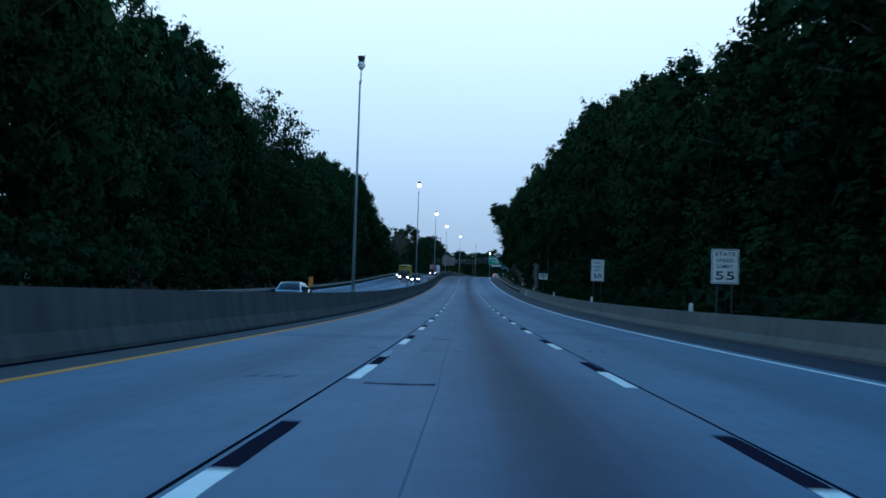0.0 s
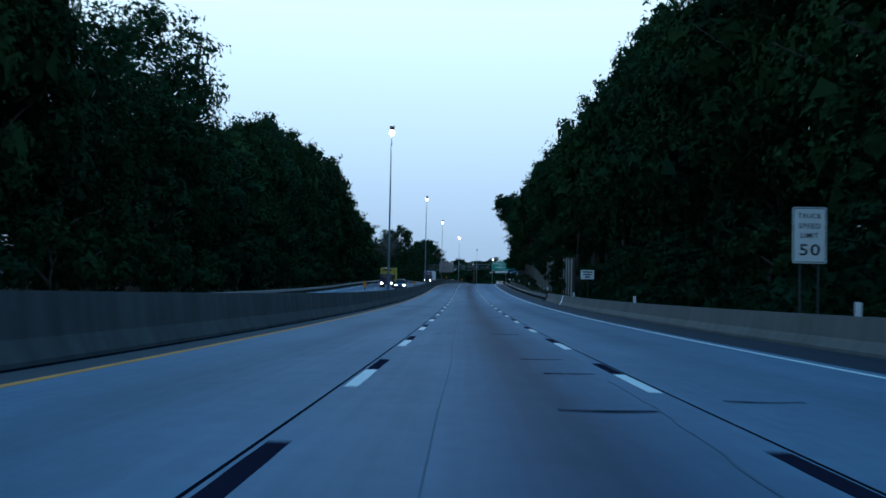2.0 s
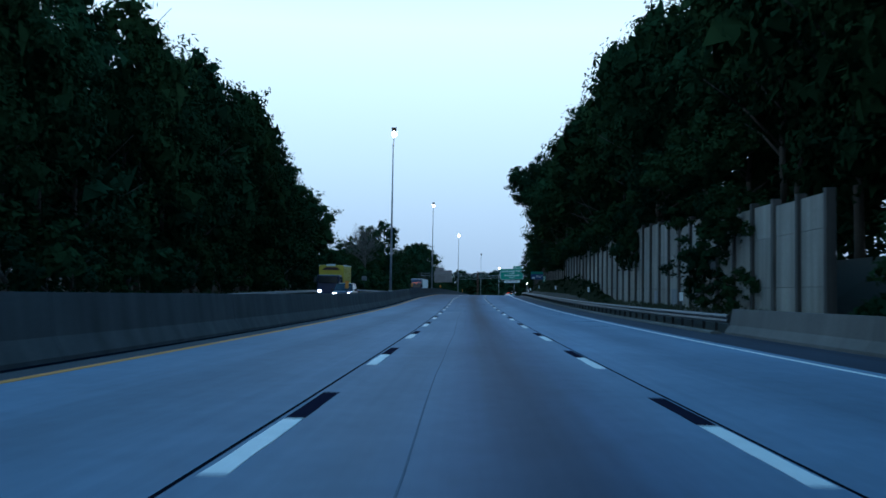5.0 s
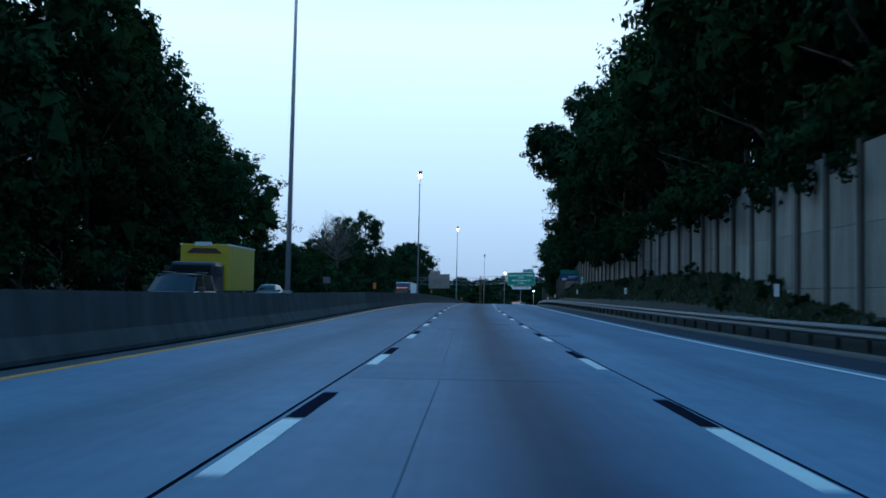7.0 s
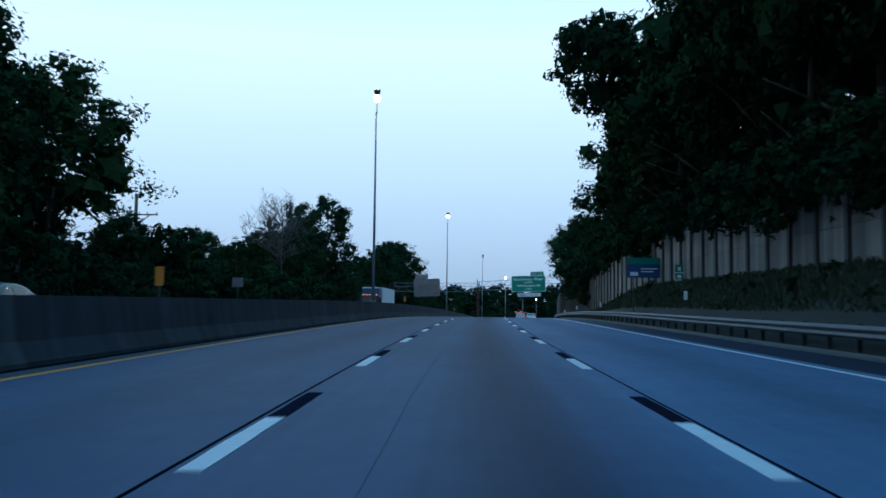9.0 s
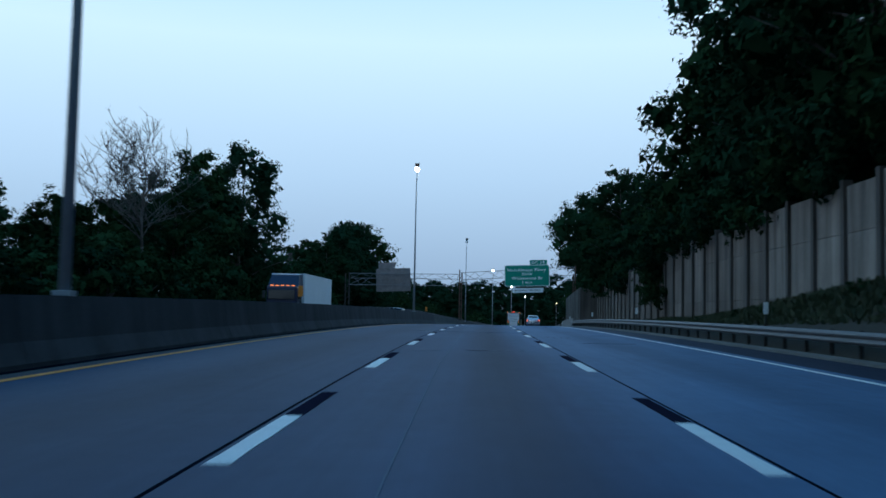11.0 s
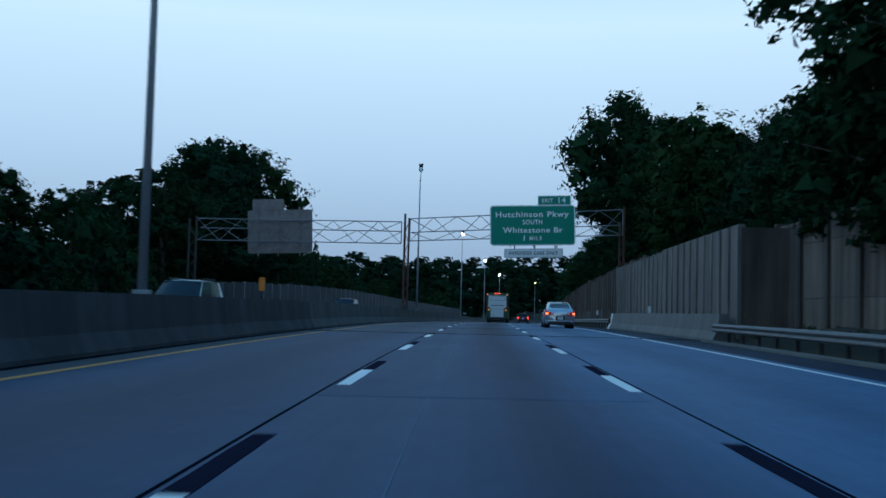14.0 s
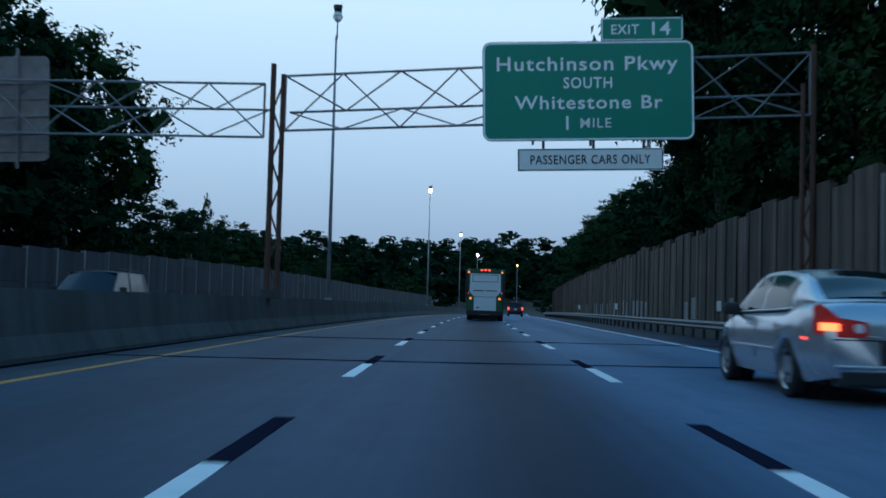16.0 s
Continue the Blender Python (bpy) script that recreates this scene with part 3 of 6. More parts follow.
panel_wall("wall_noise_south", 13.0, 158.0, 388.0, ((158, 4.6), (176, 5.1), (187, 5.5), (196, 5.75), (215, 5.9), (272, 5.3), (330, 4.75), (352, 4.35), (388, 4.3)), -0.3, 2.77, M_WALL, M_WALL_DARK, 0.27,
           "tall grey concrete panel wall with dark upright posts", row=1.9, lit_to=222.0, cap=0.16)
panel_wall("wall_noise_middle", 11.25, 384.3, 419.0, ((380, 4.3), (420, 4.25)), 0.6, 1.45, M_WALL_MID, M_RIB, 0.13,
           "grey-brown concrete panel wall with thin pale upright ribs on a barrier", proud=0.07, row=6.0)
panel_wall("wall_noise_north", 13.0, 418.0, 600.0, ((418, 5.2), (440, 5.0), (600, 4.9)), -0.3, 1.84, M_WALL_OLD, M_WALL_OLD, 0.34,
           "weathered brown concrete panel wall of uneven height", proud=0.06, row=6.0, ragged=0.2)
for yy, lab in ((384.1, "brown end wall turned across the verge"), (418.9, "brown end wall turned across the verge")):
    bm = B()
    box(bm, (0, 0, 0), (1.9, 0.2, 4.2), 0.01)
    me = finish("return_wall", bm, M_WALL_BROWN)
    tagged(part("wall_return", me, None, None, lab, m=stand(12.25, yy, 2.1, lean=False)), category="wall", kind="structure")
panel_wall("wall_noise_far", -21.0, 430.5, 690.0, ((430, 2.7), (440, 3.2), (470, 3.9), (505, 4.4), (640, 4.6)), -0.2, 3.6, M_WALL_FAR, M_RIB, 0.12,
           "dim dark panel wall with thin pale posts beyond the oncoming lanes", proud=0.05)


# pale rectangles where scrawls on the wall were painted over
rnd_wall = random.Random(31)
for host, u, y0, y1, step in (("wall_noise_north", 13.0, 419.84, 520.0, 1.838), ("wall_noise_south", 13.0, 174.6, 200.0, 2.77)):
    y = y0
    while y < y1:
        if rnd_wall.random() < 0.5:
            z0 = 0.25 + rnd_wall.uniform(0, 0.2)
            me = sweep("paint_patch", [(u - 0.004, z0), (u + 0.01, z0), (u + 0.01, z0 + rnd_wall.uniform(0.8, 1.7)), (u - 0.004, z0 + 1.2)], y + rnd_wall.uniform(0.22, 0.35), y + step * rnd_wall.uniform(0.55, 0.88), 1.0, M_WALL_PATCH)
            part("paint_patch", me, None, bpy.data.objects[host], "pale painted-over patch")
        y += step


# ---- guardrails ----
def guardrail(name, u, y0, y1, label, side=-1, post_step=1.9):
    rail = tagged(new(name), label, "guardrail", kind="structure")
    wave = [(0.0, 0.33), (side * 0.05, 0.355), (side * 0.08, 0.40), (side * 0.06, 0.445), (side * 0.02, 0.48), (side * 0.06, 0.515), (side * 0.08, 0.56), (side * 0.05, 0.605), (0.0, 0.64)]
    prof = [(u + a, b) for a, b in wave] + [(u + a - side * 0.012, b) for a, b in reversed(wave)]
    part("rail", sweep("rail", prof, y0, y1, 3.8, M_STEEL), None, rail)
    bm = B()
    box(bm, (0, 0, 0.26), (0.1, 0.1, 0.8), 0.01)
    box(bm, (side * 0.1, 0, 0.48), (0.12, 0.08, 0.28), 0.01)
    me = finish("post", bm, M_POST)
    for i in range(int((y1 - y0) / post_step)):
        part("post", me, None, rail, m=stand(u - side * 0.2, y0 + 0.5 + i * post_step, 0))
    return rail


guardrail("guardrail_right", 10.35, 160.1, 384.4, "galvanised steel crash barrier along the hard shoulder")
guardrail("guardrail_right_far", 10.35, 416.0, 560.0, "galvanised steel crash barrier below a panel wall")
guardrail("guardrail_left", -19.3, -20.0, 420.0, "steel crash barrier beyond the oncoming lanes", side=1, post_step=3.8)

# low dusty kerb between the hard shoulder and the crash barrier
M_KERB = material("dusty_kerb", (0.125, 0.118, 0.105), 0.95, grain=14, spread=0.3, blotch=0.6, blotch_spread=0.4, bump=0.4)
kerb = tagged(new("kerb", sweep("kerb", [(9.75, -0.06), (9.78, 0.03), (9.9, 0.06), (10.12, 0.05), (10.2, -0.06)], 160.2, 384.0, 3.0, M_KERB)), "low dusty kerb below the crash barrier", "kerb", kind="structure")

# ---- trees ----
def crown_mesh(name, seed, height, radius, low, leaves, size, mat, lean=0.0, n_cl=100, core=(0.15, 0.72)):
    """A crown of big lobes, each ringed by smaller clumps of leaves round a dense dark middle; low is where it begins."""
    rng = np.random.default_rng(seed)
    n_lobe = max(8, n_cl // 5)
    lobes = []
    for i in range(n_lobe):
        h = ((i + rng.uniform(0, 1)) / n_lobe) ** 0.9
        prof = math.sin(math.pi * (0.14 + 0.82 * h)) ** 0.6
        lr = radius * rng.uniform(0.24, 0.42) * (0.55 + 0.45 * prof)
        r = max(radius * prof * math.sqrt(rng.uniform(0.15, 1.0)) * rng.uniform(0.85, 1.2) - lr * 0.45, 0.0)
        a = i * 2.4 + rng.uniform(-0.6, 0.6)
        lobes.append((r * math.cos(a) - lean * max(0.0, h - 0.35), r * math.sin(a), low + lr * 0.7 + (height - low - 1.5 * lr) * h, lr))
    lb = np.array(lobes)
    host = np.repeat(np.arange(n_lobe), np.maximum(4, np.round(n_cl * lb[:, 3] ** 2 / (lb[:, 3] ** 2).sum()).astype(int)))
    n_cl = len(host)
    out = rng.normal(size=(n_cl, 3)) + np.array([0, 0, 0.2])
    out /= np.linalg.norm(out, axis=1)[:, None]
    cl = lb[host, :3] + out * lb[host, 3:4] * np.array([1, 1, 0.9]) * rng.uniform(0.45, 1.25, n_cl)[:, None]
    cr = lb[host, 3] * rng.uniform(0.22, 0.5, n_cl)
    pick = rng.choice(n_cl, leaves, p=cr ** 2 / (cr ** 2).sum())
    d = rng.normal(size=(leaves, 3))
    d /= np.linalg.norm(d, axis=1)[:, None]
    mid = cl[pick] + d * (cr[pick] * rng.uniform(0.3, 1.35, leaves))[:, None] * np.array([1.1, 1.1, 0.7])
    # a third of the leaves lie close round the lobes themselves
    near = leaves // 3
    lobe = rng.choice(n_lobe, near, p=lb[:, 3] ** 2 / (lb[:, 3] ** 2).sum())
    mid[:near] = lb[lobe, :3] + d[:near] * (lb[lobe, 3] * rng.uniform(0.45, 0.95, near))[:, None] * np.array([1, 1, 0.88])
    face = out[pick]
    face[:near] = d[:near]
    nrm = d * 0.5 + face * 0.45 + rng.normal(size=(leaves, 3)) * 0.33 + np.array([0, 0, 0.2])
    nrm /= np.linalg.norm(nrm, axis=1)[:, None]
    t = np.cross(nrm, rng.normal(size=(leaves, 3)))
    t /= np.linalg.norm(t, axis=1)[:, None]
    s = np.cross(nrm, t)
    ln = size * rng.uniform(0.55, 1.3, leaves)[:, None]
    wd = ln * rng.uniform(0.45, 0.75, leaves)[:, None]
    v = np.stack([mid - t * ln * 0.45 - s * wd * 0.5, mid - t * ln * 0.3 + s * wd * 0.5, mid + t * ln * 0.6 - nrm * ln * 0.12], 1).reshape(-1, 3)
    f = np.arange(leaves * 3).reshape(-1, 3)
    if core:
        # coarse shaded leaves and twigs fill the middle of each lobe
        many = 20 * n_lobe
        host2 = np.repeat(np.arange(n_lobe), 20)
        d2 = rng.normal(size=(many, 3))
        d2 /= np.linalg.norm(d2, axis=1)[:, None]
        m2 = lb[host2, :3] + d2 * (lb[host2, 3] * rng.uniform(core[0], core[1], many))[:, None] * np.array([1, 1, 0.85])
        t2 = np.cross(d2 + rng.normal(size=(many, 3)) * 0.5, rng.normal(size=(many, 3)))
        t2 /= np.linalg.norm(t2, axis=1)[:, None]
        s2 = np.cross(d2, t2)
        g2 = (lb[host2, 3] * rng.uniform(0.36, 0.62, many))[:, None]
        v2 = np.stack([m2 - t2 * g2 * 0.6 - s2 * g2 * 0.45, m2 - t2 * g2 * 0.4 + s2 * g2 * 0.55, m2 + t2 * g2 * 0.75], 1).reshape(-1, 3)
        f = np.concatenate([f, np.arange(many * 3).reshape(-1, 3) + len(v)])
        v = np.concatenate([v, v2])
    me = bpy.data.meshes.new(name)
    me.from_pydata(v.tolist(), [], f.tolist())
    me.materials.append(mat)
    return me


def trunk_mesh(name, seed, height, radius, low, mat, limbs=9, twigs=False, r0=0.28, thick=1.0, first=0.22):
    rnd = random.Random(seed)
    bm = B()
    pts = [Vector((0, 0, -0.6))]
    for i in range(1, 6):
        pts.append(Vector((rnd.uniform(-0.25, 0.25) * i * 0.4, rnd.uniform(-0.25, 0.25) * i * 0.4, height * 0.84 * i / 5)))
    for i in range(5):
        tube(bm, pts[i], pts[i + 1], r0 * (1 - 0.17 * i), r0 * (1 - 0.17 * (i + 1)), 8)
    for k in range(limbs):
        f = rnd.uniform(first, 0.95)
        i = min(int(f * 5), 4)
        p = pts[i].lerp(pts[i + 1], f * 5 - i)
        a = rnd.uniform(0, 2 * math.pi)
        ln = radius * rnd.uniform(0.6, 0.95) * (1.2 - 0.5 * f)
        q = p + Vector((ln * math.cos(a), ln * math.sin(a), ln * rnd.uniform(0.35, 0.9)))
        mid = p.lerp(q, 0.5) + Vector((0, 0, ln * 0.06))
        tube(bm, p, mid, 0.11 * thick * (1.3 - f), 0.07 * thick * (1.3 - f), 6)
        tube(bm, mid, q, 0.07 * thick * (1.3 - f), 0.02 * thick, 6)
        if twigs:
            for j in range(7):
                s = p.lerp(q, rnd.uniform(0.25, 1.0))
                e = s + Vector((rnd.uniform(-1, 1), rnd.uniform(-1, 1), rnd.uniform(0.4, 1.4))) * ln * 0.35
                tube(bm, s, e, 0.03, 0.012, 5)
                for _ in range(3):
                    s2 = s.lerp(e, rnd.uniform(0.3, 1.0))
                    tube(bm, s2, s2 + Vector((rnd.uniform(-1, 1), rnd.uniform(-1, 1), rnd.uniform(0.2, 1.2))) * ln * 0.16, 0.015, 0.008, 4)
    return finish(name, bm, mat, True)


VARIANTS = []
for k in range(7):
    hgt, rad, low = 20.9, 5.9 + 0.4 * (k % 3), (0.8, 1.8, 1.0, 2.6, 0.6, 2.2, 1.4)[k]
    VARIANTS.append((trunk_mesh("trunk", 100 + k, hgt, rad, low, M_BARK), crown_mesh("crown", 200 + k, hgt, rad, low, 8000, 0.43, M_LEAF[k % 3], n_cl=190)))
HIGH = []
for k in range(4):
    HIGH.append((trunk_mesh("trunk", 150 + k, 20.0, 6.2, 5, M_BARK), crown_mesh("crown", 250 + k, 20.9, 6.6 + 0.2 * k, 6.6, 8000, 0.43, M_LEAF[k % 3], n_cl=190)))
MID = [(trunk_mesh("trunk", 180 + k, 20, 6.0, 2, M_BARK, 7), crown_mesh("crown", 310 + k, 20.9, 6.6, 1.5, 5000, 0.55, M_LEAF[k], n_cl=110)) for k in range(3)]
AIRY = [(trunk_mesh("trunk", 170 + k, 20, 4.2, 2, M_BARK, 10), crown_mesh("crown", 290 + k, 20, 6.0, 2.0, 9500, 0.38, M_LEAF[k], n_cl=110, core=None)) for k in range(2)]
SPARSE = [(trunk_mesh("trunk", 130 + k, 20, 6.0, 2, M_BARK, 6), crown_mesh("crown", 230 + k, 20.9, 6.8, 1.0, 1800, 1.0, M_LEAF[k % 3], n_cl=90, core=(0.3, 0.65))) for k in range(3)]
FAR = [(trunk_mesh("trunk", 140 + k, 20, 6.0, 2, M_BARK, 3), crown_mesh("crown", 240 + k, 20, 6.6, 0.0, 950, 1.35, M_LEAF[k % 3], n_cl=80, core=(0.3, 0.95))) for k in range(3)]
REACH = [(trunk_mesh("trunk", 160 + k, 20, 3.0, 8, M_BARK, 4), crown_mesh("crown", 280 + k, 20, 5.0, 8.0, 9500, 0.40, M_LEAF[k], lean=9.0)) for k in range(2)]
BUSHES = [crown_mesh("foliage", 260 + k, 4.0, 2.6, 0.1, 1000, 0.34, M_LEAF[k % 3], n_cl=40) for k in range(3)]
STEM = trunk_mesh("stem", 300, 3.0, 1.6, 0.2, M_BARK, 2, r0=0.07)
TREE_RND = random.Random(11)
HANG_RND = random.Random(17)


def tree(u, y, height, variants, label, group, wide=1.0):
    """One tree scaled to its height, standing on the verge."""
    k = TREE_RND.randrange(len(variants))
    g = at(u, y, ground_height(u, y))
    top = at(0, y, height).z
    s = max((top - g.z) / 20.0, 0.15)
    base = new("tree")
    base.matrix_basis = Matrix.LocRotScale(g, Euler((0, 0, TREE_RND.uniform(0, 6.28))), (s * wide, s * wide, s))
    part("trunk", variants[k][0], None, base)
    part("crown", variants[k][1], None, base)
    return tagged(base, label, "tree", group)


def bush(u, y, size, group):
    base = new("bush")
    part("foliage", BUSHES[TREE_RND.randrange(3)], None, base)
    part("stem", STEM, None, base)
    base.matrix_basis = Matrix.LocRotScale(at(u, y, ground_height(u, y) - 0.2), Euler((0, 0, TREE_RND.uniform(0, 6.28))), (size, size, size * TREE_RND.uniform(0.8, 1.2)))
    return tagged(base, "dense dark green roadside bush", "bush", group)


def creeper(u, y, size, dz):
    """A clump of creeper hanging over the top of the panel wall."""
    ob = new("creeper", BUSHES[TREE_RND.randrange(3)])
    ob.matrix_basis = Matrix.LocRotScale(at(u, y, dz), Euler((0, 0, TREE_RND.uniform(0, 6.28))), (size, size, size * TREE_RND.uniform(0.8, 1.2)))
    return tagged(ob, "dark green creeper hanging over the panel wall", "creeper", "creepers on the panel wall")


# tree-top heights over the road, by distance along it
LEFT_TOPS = ((-20, 24), (60, 25), (105, 27), (112, 26), (118, 23), (130, 23.5), (137, 26.5), (148, 18), (161, 16.8), (172, 20.5), (183, 23.5), (197, 24.8), (215, 24.2), (235, 23.7), (257, 24.8), (264, 22), (269, 18.5), (276, 19), (286, 18.6), (292, 17), (300, 15))
RIGHT_TOPS = ((-20, 16), (48, 15.7), (75, 16.2), (93, 18.4), (105, 19.5), (122, 22.5), (140, 25), (153, 26.3), (160, 24.5), (172, 25.5), (179, 22.5), (186, 19.5), (201, 23), (214, 22.7), (240, 21.8), (262, 22.5), (285, 23), (310, 21), (326, 19.5), (336, 18.5), (344, 9.0))


def top_at(table, y):
    return float(np.interp(y, [a for a, _ in table], [b for _, b in table]))


y = -8.0
while y < 290:
    h = top_at(LEFT_TOPS, y)
    tree((-26.3 if 222 < y < 272 else -27.5) + TREE_RND.uniform(-0.8, 0.8), y, h * TREE_RND.uniform(0.93, 1.05), AIRY if 119 < y < 146 else VARIANTS, "tall dark green leafy tree beyond the oncoming lanes", "trees left of the road", 20 / h * TREE_RND.uniform(0.95, 1.1))
    y += TREE_RND.uniform(5.6, 7.4)
y = 0.0
while y < 296:
    if not 120 < y < 165:
        tree(-37 + TREE_RND.uniform(-1.5, 1.5), y, top_at(LEFT_TOPS, y) * TREE_RND.uniform(0.9, 1.05), SPARSE, "dark green tree deep in the roadside wood", "trees left of the road")
    y += TREE_RND.uniform(7.5, 9.5)
y = 8.0
while y < 344:
    h = top_at(RIGHT_TOPS, y) * (1.1 if y < 60 else 1.17 if y < 110 else (1.09 if y < 150 else 1.0))
    u = 18.6 if y < 150 else 17.8 if y < 194 else (16.4 if y < 308 else 16.7)
    tree(u + TREE_RND.uniform(-0.6, 0.8), y, h * TREE_RND.uniform(0.92, 1.05), VARIANTS if y < 169 or y > 306 else HIGH, "tall dark green leafy tree behind the roadside wall", "trees right of the road", 20 / h * TREE_RND.uniform(0.92, 1.08))
    y += TREE_RND.uniform(5.6, 7.4)
# trees whose limbs reach out over the lanes
for u, y, h, w in ((15.2, 300, 23.0, 1.15), (15.5, 293, 22.0, 1.0), (15.0, 264, 20.5, 0.75)):
    big = tree(u, y, h, REACH, "tall tree with limbs reaching over the hard shoulder", "trees right of the road", w)
    big.rotation_mode = "XYZ"
    big.rotation_euler = (0, 0, TREE_RND.uniform(-0.35, 0.25))
y = 14.0
while y < 340:
    tree(27 + TREE_RND.uniform(-1.5, 1.5), y, top_at(RIGHT_TOPS, y) * TREE_RND.uniform(0.95, 1.1), SPARSE, "dark green tree deep in the roadside wood", "trees right of the road")
    y += TREE_RND.uniform(7.5, 9.5)
for u, y, h in ((22, 138, 17), (22.5, 147, 18), (22, 156, 19), (21.5, 164, 19), (22, 172, 19)):
    tree(u, y, h, MID, "dark green tree deep in the roadside wood", "trees right of the road", 1.1)
# lower and single trees along the left
LEFT_NEAR = ((-27, 306, 8, 1.6), (-30, 313, 8.5, 1.6), (-27, 321, 8.2, 1.6), (-28, 330, 8.4, 1.6), (-31, 338, 9.5, 1.4), (-29, 346, 8.8, 1.4), (-29, 354, 9.4, 1.4), (-29, 362, 10.2, 1.3), (-28, 369, 12.0, 1.3), (-29, 375, 14.3, 1.2), (-29.4, 379, 17.6, 1.05), (-26.2, 384.5, 19.2, 1.05), (-31.2, 391, 16.5, 0.98))
LEFT_MIDDLE = ((-30, 296, 12.0, 1.0), (-29, 398, 9.6, 1.5), (-30, 406, 9.2, 1.5), (-30, 414, 9.3, 1.4), (-29, 423, 9, 1.2), (-31, 431, 9.4, 1.2), (-28, 440, 13.6, 1.3), (-27.5, 448, 17, 1.25), (-28, 456, 18.8, 1.2), (-28.6, 464, 19.6, 1.18), (-28.4, 471, 20.0, 1.07), (-34.5, 479, 20.0, 1.1))
LEFT_FAR = ((-34, 488, 13, 1.3), (-36, 500, 13.5, 1.4), (-35, 512, 12.2, 1.4), (-36, 525, 12.6, 1.4), (-35, 538, 12.4, 1.4), (-36, 552, 11.6, 1.4), (-36, 567, 11, 1.4), (-37, 584, 11, 1.4), (-37, 602, 11.2, 1.4), (-38, 622, 11.6, 1.4), (-40, 645, 11.6, 1.4))
for u, y, h, w in LEFT_NEAR + LEFT_MIDDLE + LEFT_FAR:
    tree(u, y, h, HIGH if y == 471 else VARIANTS if y < 485 else MID, "dark green leafy tree beyond the oncoming lanes", "trees left of the road", w)
for u, y, h in ((-33, 112, 17), (-34, 119, 16), (-32.5, 126, 15.5), (-33.5, 133, 15), (-33, 140, 14.5), (-34, 147, 14), (-33, 154, 14), (-33.5, 161, 14)):
    tree(u, y, h, MID, "dark green tree deep in the roadside wood", "trees left of the road", 1.25)
tree(-27.0, 292, 17.0, HIGH, "dark green leafy tree reaching over the oncoming lanes", "trees left of the road", 1.12)
for u, y, h, w in ((-26, 136, 27.5, 0.95), (-25.5, 141, 24, 0.9)):
    tree(u, y, h, AIRY, "tall airy tree beyond the oncoming lanes", "trees left of the road", w)
RIGHT_NEAR = ((18.5, 349, 8.3, 1.6), (18, 356, 9.0, 1.4), (17.5, 363, 12.1, 1.3), (17.6, 369, 14.4, 1.18), (14.8, 373, 15.4, 1.2), (15.0, 378, 14.9, 1.36), (17.6, 383, 13.0, 1.0), (17.5, 340, 14.5, 0.95), (17.5, 352, 10.2, 1.2), (16.6, 366, 13.4, 1.12), (18.6, 371, 14.6, 1.1), (18.3, 389, 13.6, 1.15), (18.5, 398, 12.4, 1.15), (19, 406, 13.2, 1.15), (18.5, 414, 13.6, 1.15), (19, 422, 15.7, 1.15), (18.5, 429, 17.7, 1.1), (18.5, 437, 19.0, 1.1), (17.5, 445, 20.8, 1.05))
RIGHT_FAR = ((15.6, 452, 24, 0.95), (18.0, 459, 20, 1.1), (18, 466, 15, 1.2), (18, 473, 13.5, 1.4), (18, 481, 13.5, 1.4), (17.5, 490, 13.5, 1.4), (18, 500, 14, 1.4), (18, 511, 14, 1.3), (18, 522, 14.5, 1.3), (18, 534, 14.5, 1.3), (18, 547, 15, 1.3), (19, 563, 15, 1.3), (20, 580, 13, 1.3), (20, 600, 13, 1.3))
for u, y, h, w in RIGHT_NEAR + RIGHT_FAR:
    tree(u, y, h, HIGH if y == 452 else VARIANTS if y < 485 else MID, "dark green leafy tree behind the panel wall", "trees right of the road", w)
y = 2.0
while y < 300:
    bush(-22.6 + TREE_RND.uniform(-0.5, 0.5), y, TREE_RND.uniform(0.9, 1.5), "bushes left of the road")
    y += TREE_RND.uniform(4.0, 5.5)
y = 20.0
while y < 158:
    bush(15.4 + TREE_RND.uniform(-0.2, 0.6), y, TREE_RND.uniform(0.7, 0.98), "bushes right of the road")
    y += TREE_RND.uniform(3.5, 5.0)
y = 18.0
while y < 157:
    bush(13.9 + TREE_RND.uniform(-0.2, 0.3), y, TREE_RND.uniform(0.3, 0.45), "bushes right of the road")
    y += TREE_RND.uniform(1.8, 2.8)
for u, y, h in ((14.5, 612, 9), (17, 625, 10), (21, 636, 12), (15, 645, 10), (26, 650, 13), (19, 660, 12), (32, 662, 13), (14, 672, 11), (24, 676, 13), (38, 680, 14), (17, 690, 12), (30, 694, 14), (-24, 660, 9), (-26, 676, 10), (-30, 690, 12)):
    tree(u, y, h, FAR, "dark tree where the road bends away", "trees at the bend", 1.5)
tree(-25.4, 495, 11.0, SPARSE, "slim creeper-clad tree standing above a hedge", "trees left of the road", 0.24)
y = 350.0
while y < 480:
    tree(27 + TREE_RND.uniform(-1.5, 1.5), y, float(np.interp(y, (350, 380, 405, 430, 455, 465, 480), (9, 13, 12, 16.5, 21, 15, 13))), SPARSE, "dark green tree deep in the roadside wood", "trees right of the road", 1.1)
    y += TREE_RND.uniform(7.5, 9.5)
y = 298.0
while y < 424:
    bush(-24.2 + TREE_RND.uniform(-0.8, 0.8), y, TREE_RND.uniform(1.0, 1.6), "bushes left of the road")
    y += TREE_RND.uniform(3.5, 5.0)
y = 298.0
